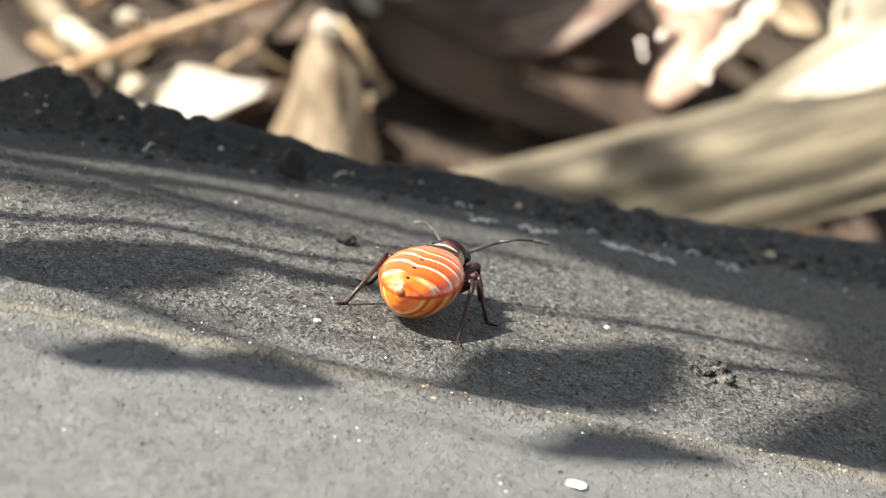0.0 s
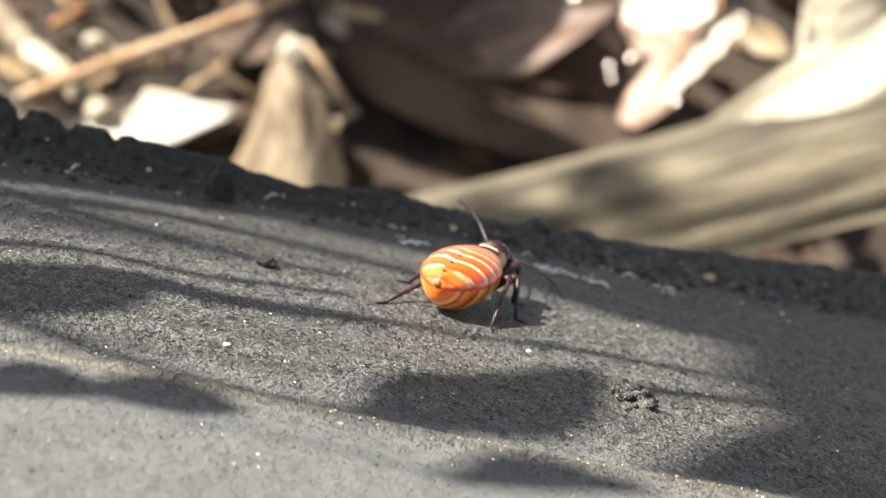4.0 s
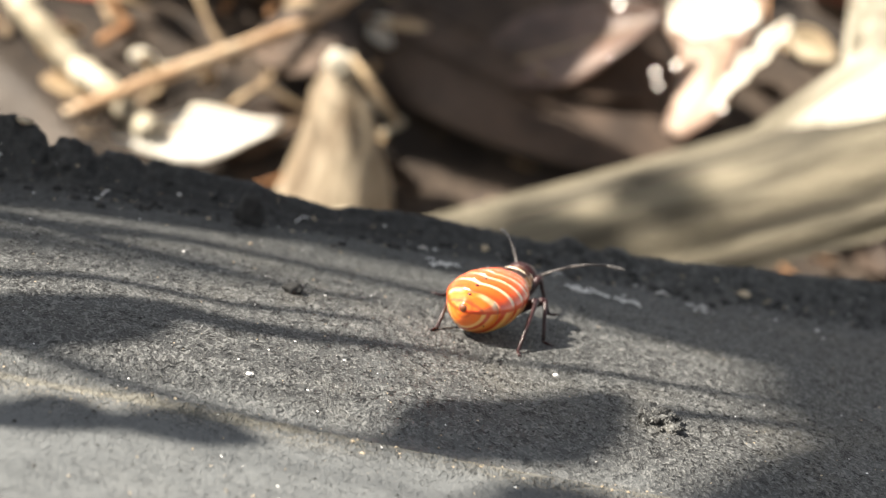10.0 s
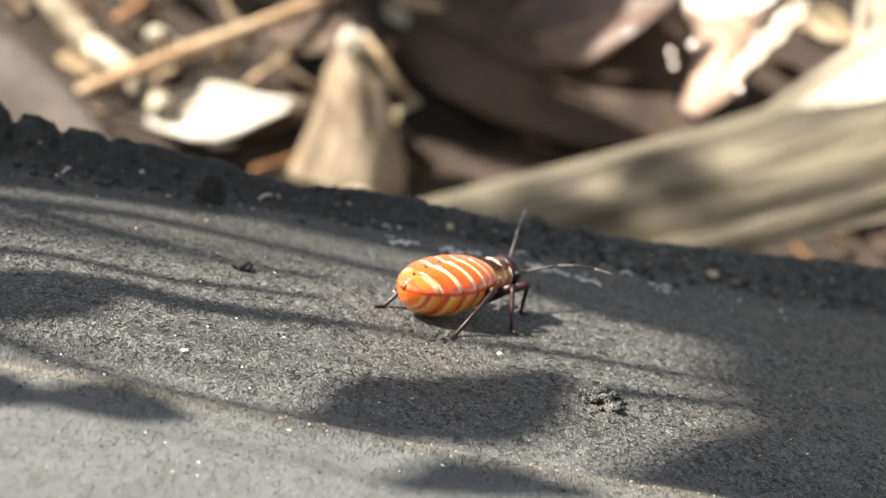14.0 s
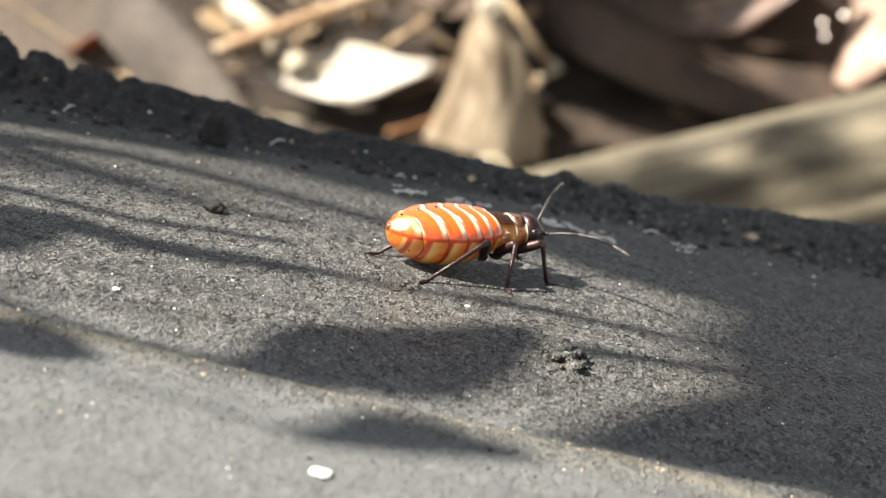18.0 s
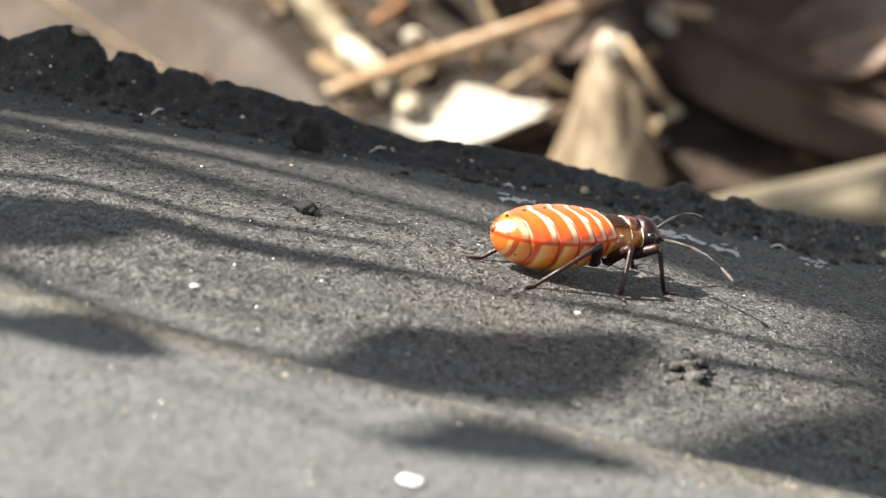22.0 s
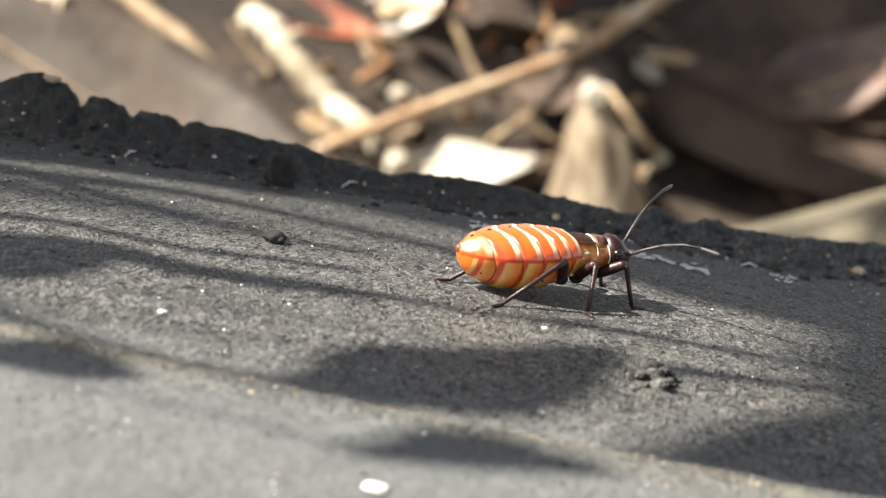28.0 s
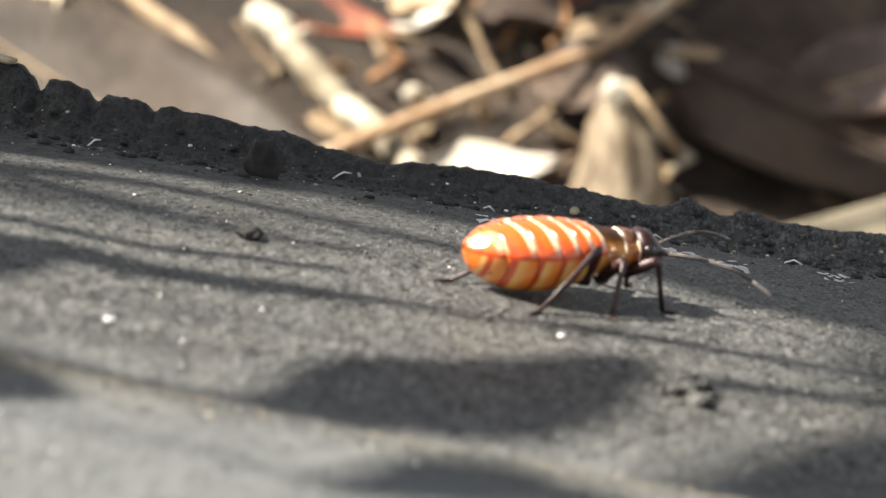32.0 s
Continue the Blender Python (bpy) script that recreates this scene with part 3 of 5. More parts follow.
def flake_mark(x, y, length, width, count, seed, rot):
    """A worn white paint mark: ragged thin flakes that curl off the rubber."""
    rnd = random.Random(seed)
    ob = thing("paint_mark", x, y, on_top(x, y), "worn white paint flakes stuck on the rubber", "paint mark", "", (0, 0, rot))
    c, s = math.cos(radians(rot)), math.sin(radians(rot))
    for i in range(round(1.4 * count)):
        px, py = (rnd.random() - 0.5) * length, (rnd.random() - 0.5) * 1.8 * width
        z = on_top(x + px * c - py * s, y + px * s + py * c) - on_top(x, y)
        n, r0, turn = rnd.randint(7, 10), rnd.uniform(0.11, 0.30), rnd.random() * 6.28
        tilt, lean = rnd.uniform(-0.25, 0.25), rnd.uniform(-0.15, 0.25)
        bm = bmesh.new()
        rim = []
        for k in range(n):
            a = 6.2832 * k / n + turn
            r = r0 * rnd.uniform(0.45, 1.15)
            qx, qy = 1.4 * r * math.cos(a), 1.5 * r * math.sin(a)
            rim.append(bm.verts.new(Vector((px + qx, py + qy, z + 0.11 + tilt * qx + lean * qy)) * K))
        bmesh.ops.solidify(bm, geom=[bm.faces.new(rim)], thickness=0.00007)
        part("flake", bm, FLAKE, ob, smooth=False)


flake_mark(-1.5, 20.4, 2.3, 1.3, 11, 1, -4)
flake_mark(2.4, 20.6, 2.6, 1.2, 11, 2, -4)
flake_mark(8.6, 21.0, 2.6, 1.2, 11, 3, -2)
flake_mark(11.3, 20.9, 1.6, 1.2, 9, 4, 0)
flake_mark(16.6, 22.6, 2.2, 1.5, 7, 5, 0)


def specks(name, mat, count, seed, low, high, label, line=None):
    """Fine grit scattered over the top of the edging."""
    rnd = random.Random(seed)
    verts, faces = [], []
    for _ in range(count):
        x, y = rnd.uniform(-38, 36), rnd.uniform(-34, 30)
        if line is not None:
            y = rnd.gauss(line, 0.8)
        if y > rim_y(x) - 0.6:
            continue
        s = low + (high - low) * rnd.random() ** 3
        a = rnd.random() * 6.3
        z = on_top(x, y)
        k = len(verts)
        e = s * rnd.uniform(0.5, 1.0)
        for q, r in ((0, s), (1.57, e), (3.14, s), (4.71, e)):
            verts.append(((x + r * math.cos(a + q)) * K, (y + r * math.sin(a + q)) * K, (z - 0.02) * K))
        verts.append(((x + 0.2 * s) * K, (y + 0.1 * s) * K, (z + 0.55 * e) * K))
        faces += [(k, k + 1, k + 4), (k + 1, k + 2, k + 4), (k + 2, k + 3, k + 4), (k + 3, k, k + 4)]
    me = bpy.data.meshes.new(name)
    me.from_pydata(verts, [], faces)
    me.materials.append(mat)
    return tagged(new(name, me), label, "grit", kind="stuff")


specks("pale_grit", FLAKE, 300, 21, 0.03, 0.15, "fine pale grit strewn over the rubber")
specks("tan_grit", GRAIN, 1100, 22, 0.03, 0.14, "fine tan sand strewn over the rubber")
specks("black_grit", CRUMB, 1300, 23, 0.05, 0.22, "fine black rubber crumbs strewn over the edging")
specks("ochre_grit", GRAIN, 260, 24, 0.04, 0.17, "ochre sand caught along the mould line of the rubber", -17.7)


def lip_grit(name, mat, count, seed, low, high, label):
    """Sand and scraps caught in the crease below the torn lip."""
    rnd = random.Random(seed)
    bm = bmesh.new()
    for i in range(count):
        x = rnd.uniform(-38, 34)
        v = -1.4 - abs(rnd.gauss(0, 4.2))
        y = rim_y(x) + v
        r = low + (high - low) * rnd.random() ** 3
        blob(bm, (x, y, edging_height(x, v)[1] + 0.2 * r), (r, r * rnd.uniform(0.5, 1), r * 0.6), i, 0.7, 1, 2.0)
    return tagged(part(name, bm, mat), label, "grit", kind="stuff")


lip_grit("tan_lip_grit", GRAIN, 220, 31, 0.05, 0.17, "tan sand caught below the torn lip")
lip_grit("pale_lip_grit", FLAKE, 45, 32, 0.05, 0.16, "pale paint scraps caught below the torn lip")
lip_grit("black_lip_grit", CRUMB, 260, 33, 0.1, 0.5, "black rubber scraps caught below the torn lip")


def fibre(x, y, dx, dy, label):
    ob = thing("fibre", x, y, on_top(x, y), label, "fibre")
    bm = bmesh.new()
    h = on_top(x + dx, y + dy) - on_top(x, y)
    tube(bm, [(0, 0, 0.05), (0.5 * dx, 0.5 * dy + 0.08, 0.5 * h + 0.28), (dx, dy, h + 0.12)], [0.05, 0.06, 0.03], 5)
    part("strand", bm, FLAKE, ob)


for x, y, dx, dy in ((-11.9, 26.6, 0.9, 0.8), (-25.2, 22.0, 0.5, 0.9), (-3.0, 26.4, 0.7, -0.3), (6.5, 24.6, 0.8, 0.3), (14.2, 26.2, 1.0, -0.2)):
    fibre(x, y, dx, dy, "short pale fibre stuck on the rubber")


# ---- the insect ----
BODY_PITCH, BODY_Z = -5.2, 2.12


# share of the length from the tail, half width, height above and depth below the side line (mm)
GIRTH = [(0.0, 0.04, 0.03, 0.03), (0.03, 0.56, 0.50, 0.64), (0.07, 0.93, 0.75, 0.94), (0.12, 1.23, 0.95, 1.18), (0.18, 1.51, 1.12, 1.40), (0.25, 1.76, 1.28, 1.58), (0.33, 1.99, 1.40, 1.73),
         (0.42, 2.12, 1.47, 1.81), (0.52, 2.19, 1.50, 1.84), (0.62, 2.19, 1.49, 1.80), (0.72, 2.09, 1.43, 1.70), (0.82, 1.90, 1.32, 1.54), (0.91, 1.65, 1.19, 1.35), (1.0, 1.36, 1.05, 1.15)]


def outline(x):
    """Half width, height above and depth below the side line of the body (mm)."""
    u = min(max((x + 4.95) / 6.7, 0.0), 1.0)
    for a, b in zip(GIRTH, GIRTH[1:]):
        if u <= b[0]:
            break
    f = (u - a[0]) / (b[0] - a[0])
    # a round nose at the tail, then straight steps smoothed by their close spacing
    f = math.sqrt(f) if a[0] == 0.0 else f
    w, top, low = (p + (q - p) * f for p, q in zip(a[1:], b[1:]))
    top, low = 0.83 * top, 1.136 * low
    return w, top, low


def body_ring(bm, x, w, top, low, sides=40, lift=0.0):
    ring = []
    for k in range(sides):
        a = 2 * math.pi * k / sides
        c, s = math.cos(a), math.sin(a)
        z = (top if s > 0 else low) * math.copysign(abs(s) ** 1.12, s) + lift
        ring.append(bm.verts.new((x * K, w * math.copysign(abs(c) ** 0.92, c) * K, z * K)))
    return ring


def loft(bm, rings):
    for a, b in zip(rings, rings[1:]):
        n = len(a)
        for k in range(n):
            bm.faces.new((a[k], b[k], b[(k + 1) % n], a[(k + 1) % n]))
    bm.faces.new(rings[0])
    bm.faces.new(rings[-1][::-1])
    return bm


def build_insect():
    bug = thing("insect_nymph", 0, 0, 0, "orange insect nymph with cream bands and dark maroon legs", "insect")
    pitch = pose(0, 0, BODY_Z * K, 0, BODY_PITCH, 0)

    def body(name, bm, mat, label="", parent=bug):
        ob = part(name, bm, mat, parent, label)
        if parent is bug:
            ob.matrix_basis = pitch
        return ob

    def shell(xc, a, swell):
        """A point of the abdomen on the leaning ring that starts at xc on the midline."""
        co, si = math.cos(a), math.sin(a)
        w, top, low = outline(xc)
        fade = min(max((xc + 4.95) / 0.9, 0.0), 1.0)
        flank = w * abs(co) ** 0.92 if si >= 0 else w
        x = xc + fade * (LEAN * flank - (BELLY_LEAN * low * abs(si) ** 1.12 - 0.25 * min(1.0, 2.5 * abs(si)) if si < 0 else 0.0))
        w, top, low = outline(x)
        z = (top if si > 0 else low) * math.copysign(abs(si) ** 1.12, si)
        p = Vector((x, swell * w * math.copysign(abs(co) ** (0.92 if si >= 0 else 1.05), co), swell * z + SIDE_LINE))
        # the last back plates are flattened beside the midline, angled to throw sun glare
        if si > 0 and x < -2.5:
            n = Vector((-0.64, math.copysign(0.38, co), 0.665)).normalized()
            over = (p - Vector((-4.30, math.copysign(0.55, co), 0.92))).dot(n) + 0.07
            if over > 0:
                p -= n * over * 0.85
        return p * K

    cuts = [-4.95, -3.9, -2.7, -1.6, -0.6, 0.25, 1.1]
    for a, b in zip(cuts, cuts[1:]):
        bm = bmesh.new()
        n = 12
        rings = []
        for i in range(n + 1):
            u = i / n
            swell = 1.0 + (0.055 if a < -4.0 else 0.042) * math.sin(math.pi * u) ** 0.6
            rings.append([bm.verts.new(shell(a + (b - a) * u, 2 * math.pi * k / 48, swell)) for k in range(48)])
        loft(bm, rings)
        body("abdomen_segment", bm, ABDOMEN)
    # tail tube and back glands
    bm = bmesh.new()
    blob(bm, (-4.80, 0, 0.10 + SIDE_LINE), (0.20, 0.28, 0.26), 2, 0.1, 3)
    body("tail_tube", bm, TAIL, "brown round tail opening")
    for x in (-4.15, -3.2, -2.1):
        bm = bmesh.new()
        blob(bm, (x, 0, outline(x)[1] * 1.02 + SIDE_LINE), (0.12, 0.15, 0.08), 4, 0.2, 2)
        body("gland_dot", bm, EYE, "small black dot")
    for side in (-1, 1):
        for x in (-3.9, -0.6):
            w, top, low = outline(x)
            bm = bmesh.new()
            blob(bm, (x, side * w * 0.80, -low * 0.62 + SIDE_LINE), (0.07, 0.05, 0.06), 4, 0.2, 1)
            body("side_dot", bm, EYE, "tiny black dot")
    # thorax
    profile = [(1.05, 1.55, 1.0, 1.2), (1.6, 1.42, 0.98, 1.1), (2.3, 1.26, 0.92, 1.0), (2.9, 1.12, 0.88, 0.95), (3.45, 1.0, 0.82, 0.9)]
    bm = bmesh.new()
    loft(bm, [body_ring(bm, x, w, t, l) for x, w, t, l in profile])
    body("thorax", bm, THORAX_SIDE, "amber brown thorax")
    for side in (-1, 1):
        bm = bmesh.new()
        rows = []
        for x, w, t in ((0.85, 0.5, 1.12), (1.2, 0.95, 1.10), (1.7, 1.10, 1.08), (2.3, 1.05, 1.0), (2.62, 0.98, 0.96)):
            lo, hi = 0.06, w / 1.42
            arc = [lo + (hi - lo) * k / 6 for k in range(7)]
            rows.append([bm.verts.new((x * K, side * 1.30 * q * K, (t * math.cos(0.85 * q) + 0.03 * math.sin(9 * x)) * K)) for q in arc])
        for a, b in zip(rows, rows[1:]):
            for k in range(6):
                q = (a[k], b[k], b[k + 1], a[k + 1])
                bm.faces.new(q if side < 0 else q[::-1])
        bmesh.ops.solidify(bm, geom=bm.faces[:], thickness=0.00010)
        body("wing_pad", bm, THORAX, "dark brown mottled wing pad")
    bm = bmesh.new()
    loft(bm, [body_ring(bm, x, w * 0.90, t + 0.06, 0.02, 40, 0.10) for x, w, t in ((2.66, 1.16, 0.86), (2.95, 1.12, 0.86), (3.40, 1.0, 0.78))])
    body("pronotum", bm, THORAX, "brown shield behind the head")
    for x, w, t, l, first, last in ((3.40, 1.00, 0.82, 0.89, -50, 230), (2.64, 1.19, 0.98, 0.9, 8, 172)):
        bm = bmesh.new()
        arc = [radians(first + (last - first) * k / 24) for k in range(25)]
        tube(bm, [(x + 0.05 * math.cos(2 * a), w * math.cos(a), (t if math.sin(a) > 0 else l) * math.sin(a)) for a in arc], 0.042, 6)
        body("pale_band", bm, CREAM, "thin cream cross band")
    # head
    bm = bmesh.new()
    loft(bm, [body_ring(bm, x, w, t, l) for x, w, t, l in ((3.36, 0.85, 0.78, 0.85), (3.5, 1.02, 0.96, 1.02), (3.75, 1.13, 1.05, 1.15), (4.1, 1.10, 0.96, 1.16), (4.45, 0.88, 0.67, 1.0), (4.75, 0.56, 0.28, 0.78), (4.97, 0.24, 0.02, 0.5), (5.05, 0.08, -0.1, 0.36))])
    head = body("head", bm, CUTICLE, "dark maroon head")
    for side in (-1, 1):
        bm = bmesh.new()
        blob(bm, (3.88, side * 1.07, 0.20), (0.28, 0.22, 0.30), 3, 0.03, 3)
        body("eye", bm, EYE, "glossy black eye", head)
    bm = bmesh.new()
    tube(bm, [(4.8, 0, -0.3), (4.4, 0, -0.72), (3.4, 0, -0.95), (2.2, 0, -1.12)], [0.13, 0.11, 0.09, 0.05], 8)
    body("beak", bm, CUTICLE, "thin dark beak folded under the body", head)
    for side in (-1, 1):
        for x, y, z in ((0.8, 0.78, -1.18), (1.7, 0.75, -1.12), (2.95, 0.62, -0.9)):
            bm = bmesh.new()
            blob(bm, (x, side * y, z), (0.42, 0.34, 0.36), 5, 0.12, 2)
            body("coxa", bm, CUTICLE, "dark leg base")
            bm = bmesh.new()
            blob(bm, (x - 0.42, side * (y + 0.28), z + 0.25), (0.13, 0.1, 0.12), 5, 0.15, 2)
            body("pale_spot", bm, CREAM, "cream dot beside the leg base")
        for x, y, z, n in ((1.55, 1.36, 0.10, 0.24), (1.95, 1.27, 0.34, 0.15), (2.35, 1.19, 0.0, 0.2)):
            bm = bmesh.new()
            blob(bm, (x, side * y, z), (n, 0.05, 0.5 * n), 7, 0.7, 3, 2.6)
            body("pale_spot", bm, CREAM, "cream patch on the flank of the thorax")
    # antennae: four segments each, along +x
    feelers = []
    for side in (-1, 1):
        bm = bmesh.new()
        tube(bm, [(0, 0, 0), (0.28, 0, 0.02), (0.62, 0, 0.04)], [0.11, 0.13, 0.10], 8)
        root = part("antenna", bm, ANTENNA, bug, "thin grey-brown jointed antenna")
        joints = [(0.60, 0.04), (1.4, 0.23), (2.5, 0.38), (3.67, 0.38), (4.7, 0.17), (5.83, -0.24)]
        for k, (i, j, r) in enumerate(((0, 2, 0.082), (2, 4, 0.075), (4, 5, 0.105))):
            bm = bmesh.new()
            pts = [(joints[n][0], 0.06 * side * n, joints[n][1]) for n in range(i, j + 1)]
            if k == 2:
                a, b = Vector(pts[0]), Vector(pts[1])
                pts = [a.lerp(b, q) for q in (0, 0.25, 0.6, 0.9, 1.0)]
                tube(bm, pts, [0.06, r, 1.1 * r, 0.9 * r, 0.3 * r], 8)
            else:
                tube(bm, pts, [r * 1.25] + [r] * (len(pts) - 2) + [r * 1.2], 8)
            part("antenna_segment", bm, ANTENNA_TIP if k == 2 else ANTENNA, root)
        feelers.append(root)
    # legs: femur and tibia along +x from their joints
    legs = []
    for coxa, home, fl, tl, bend in LEGS:
        for side in (-1, 1):
            bm = bmesh.new()
            tube(bm, [(0, 0, 0), (0.25 * fl, 0, 0.03), (0.6 * fl, 0, 0.04), (0.9 * fl, 0, 0.02), (fl, 0, 0)], [0.18, 0.28, 0.31, 0.26, 0.19], 10)
            femur = part("femur", bm, LEG, bug)
            bm = bmesh.new()
            tube(bm, [(0, 0, 0), (0.12 * tl, 0, 0.03), (0.5 * tl, 0, 0.0), (tl, 0, 0)], [0.17, 0.15, 0.125, 0.11], 9)
            for q in range(14):
                x = tl * (0.15 + 0.8 * q / 14)
                a = q * 2.4
                tube(bm, [(x, 0.07 * math.cos(a), 0.07 * math.sin(a)), (x + 0.16, 0.2 * math.cos(a), 0.2 * math.sin(a))], [0.012, 0.004], 3)
            tibia = part("tibia", bm, LEG, bug)
            bm = bmesh.new()
            tube(bm, [(0, 0, 0), (0.22, 0, -0.01), (0.5, 0, 0.0), (0.72, 0, 0.02)], [0.10, 0.11, 0.09, 0.06], 7)
            for s in (-1, 1):
                tube(bm, [(0.68, 0, 0.02), (0.80, 0.06 * s, 0.03), (0.86, 0.09 * s, -0.04)], [0.03, 0.025, 0.008], 5)
            tarsus = part("tarsus", bm, LEG, bug, "clawed foot")
            legs.append((coxa, home, fl, tl, bend, side, femur, tibia, tarsus))
    return bug, feelers, legs


# leg base, foot when at rest, length of femur and of tibia, way of the knee (mm), in the insect's own space
LEGS = [((0.75, 1.0, 0.95), (-3.3, 3.35, 0.0), 2.3, 4.3, (-0.55, 1.6, 1.5)), ((1.65, 0.9, 1.05), (1.43, 3.6, 0.0), 2.0, 2.7, (0.45, 1.45, 1.3)), ((3.0, 0.7, 1.35), (5.0, 2.1, 0.0), 1.8, 2.45, (1.08, 1.05, 0.95))]

# seconds, place on the rubber (mm) and heading of the insect (degrees)
BUG = [
    (0.0, -7.16, -5.82, 69.6), (0.5, -6.43, -3.77, 77.8), (1.0, -5.36, -1.63, 78.7), (1.5, -3.93, -0.24, 76.0), (2.0, -2.09, 2.4, 68.0), (2.5, 0.02, 4.58, 62.7),
    (3.0, 0.46, 5.06, 63.7), (3.5, 0.68, 5.4, 63.5), (5.5, 0.74, 5.37, 63.2), (6.0, 0.74, 5.28, 63.4), (7.0, 0.73, 5.31, 63.0), (8.0, 0.74, 5.09, 63.2),
    (9.0, 0.74, 5.12, 62.9), (10.0, 0.69, 5.59, 63.1), (11.0, 0.69, 4.89, 63.1), (12.0, 0.7, 4.89, 62.9), (13.0, 0.96, 4.91, 53.2), (13.5, 1.24, 4.26, 49.4),
    (14.0, 1.65, 4.34, 44.8), (14.5, 2.13, 5.9, 41.2), (15.0, 3.05, 4.96, 27.1), (15.5, 3.02, 4.98, 30.3), (17.5, 3.06, 5.26, 29.9), (18.0, 3.09, 5.13, 28.4),
    (18.5, 3.11, 5.32, 29.3), (19.0, 3.07, 5.27, 26.7), (20.0, 3.11, 5.07, 28.7), (20.5, 3.11, 5.15, 27.7), (21.0, 3.1, 4.99, 27.4), (22.0, 3.08, 5.17, 29.5),
    (23.0, 3.09, 5.12, 28.3), (24.0, 3.08, 5.02, 31.4), (25.0, 3.09, 5.11, 26.6), (25.5, 3.09, 5.2, 26.8), (27.5, 3.08, 5.24, 26.0), (28.0, 3.09, 5.23, 26.8),
    (29.0, 3.11, 5.08, 26.9), (30.0, 3.12, 5.0, 28.2), (31.0, 3.13, 5.12, 27.3), (31.6, 3.19, 4.83, 27.8), (32.0, 3.27, 5.22, 26.5),
]
# seconds, bearing and rise of the antennae (degrees) against the insect's heading
LEFT_ANTENNA = [
    (0.0, 34.0, 0.0), (0.5, 45.0, 6.0), (1.0, 41.0, 0.0), (1.5, 31.0, -6.0), (2.0, 55.0, 24.0), (2.5, 46.0, 4.0),
    (3.0, 43.0, 6.0), (3.5, 49.0, 20.0), (5.5, 41.0, 12.0), (6.0, 53.0, 24.0), (7.0, 43.0, -2.0), (8.0, 39.0, 28.0),
    (9.0, 45.0, 32.0), (10.0, 35.0, 14.0), (11.0, 41.0, 28.0), (12.0, 29.0, -6.0), (13.0, 37.0, 18.0), (14.0, 33.0, 28.0),
    (15.0, 50.0, 8.0), (15.5, 36.0, 4.0), (17.5, 43.0, 0.0), (18.0, 47.0, 18.0), (19.0, 49.0, 30.0), (20.0, 49.0, 2.0),
    (20.5, 50.0, -2.0), (21.0, 42.0, 0.0), (22.0, 31.0, 4.0), (23.0, 39.0, 8.0), (24.0, 33.0, 34.0), (25.0, 41.0, 36.0),
    (25.5, 41.0, 36.0), (27.5, 35.0, 36.0), (28.0, 33.0, 36.0), (29.0, 35.0, 36.0), (30.0, 35.0, 40.0), (31.0, 41.0, 30.0),
    (31.4, 55.0, 44.0), (31.6, 51.0, 42.0), (31.8, 45.0, 6.0), (32.0, 21.0, 2.0),
]
RIGHT_ANTENNA = [
    (0.0, -45.0, 14.0), (0.5, -33.0, -22.0), (1.0, -57.0, 20.0), (1.5, -41.0, -10.0), (2.0, -30.0, -34.0), (2.5, -33.0, -16.0),
    (3.0, -33.0, -2.0), (3.5, -35.0, -24.0), (5.5, -39.0, -2.0), (6.0, -45.0, 18.0), (7.0, -55.0, 2.0), (8.0, -61.0, 10.0),
    (9.0, -55.0, 8.0), (10.0, -65.0, 20.0), (11.0, -65.0, 10.0), (12.0, -61.0, -16.0), (13.0, -35.0, -12.0), (14.0, -47.0, 14.0),
    (14.5, -53.0, -12.0), (15.0, -77.0, -6.0), (15.5, -73.0, -2.0), (17.5, -55.0, 4.0), (18.0, -51.0, 8.0), (19.0, -49.0, 8.0),
    (20.0, -71.0, 8.0), (20.5, -51.0, -2.0), (21.0, -57.0, 0.0), (22.0, -67.0, -2.0), (23.0, -69.0, -2.0), (24.0, -63.0, 16.0),
    (25.0, -51.0, 6.0), (25.5, -59.0, 14.0), (27.5, -59.0, 20.0), (28.0, -51.0, 18.0), (29.0, -53.0, 24.0), (30.0, -45.0, 26.0),
    (31.0, -25.0, 12.0), (31.4, -35.0, 8.0), (31.6, -31.0, -4.0), (31.8, -29.0, -14.0), (32.0, -37.0, -6.0),
]


def between(rows, t):
    for a, b in zip(rows, rows[1:]):
        if a[0] <= t <= b[0]:
            f = (t - a[0]) / (b[0] - a[0])
            return [p + (q - p) * f for p, q in zip(a[1:], b[1:])]
    return list(rows[-1][1:] if t > rows[-1][0] else rows[0][1:])


def bug_pose(t):
    x, y, yaw = between(BUG, t)
    return pose(x * K, y * K, surface(x, y) * K, 0, 0, yaw)


def aim(start, end, up=Vector((0, 0, 1))):
    """The pose at start (metres) whose x axis points to end."""
    x = (end - start).normalized()
    y = up.cross(x).normalized()
    z = x.cross(y)
    m = Matrix((x, y, z)).transposed().to_4x4()
    m.translation = start
    return m


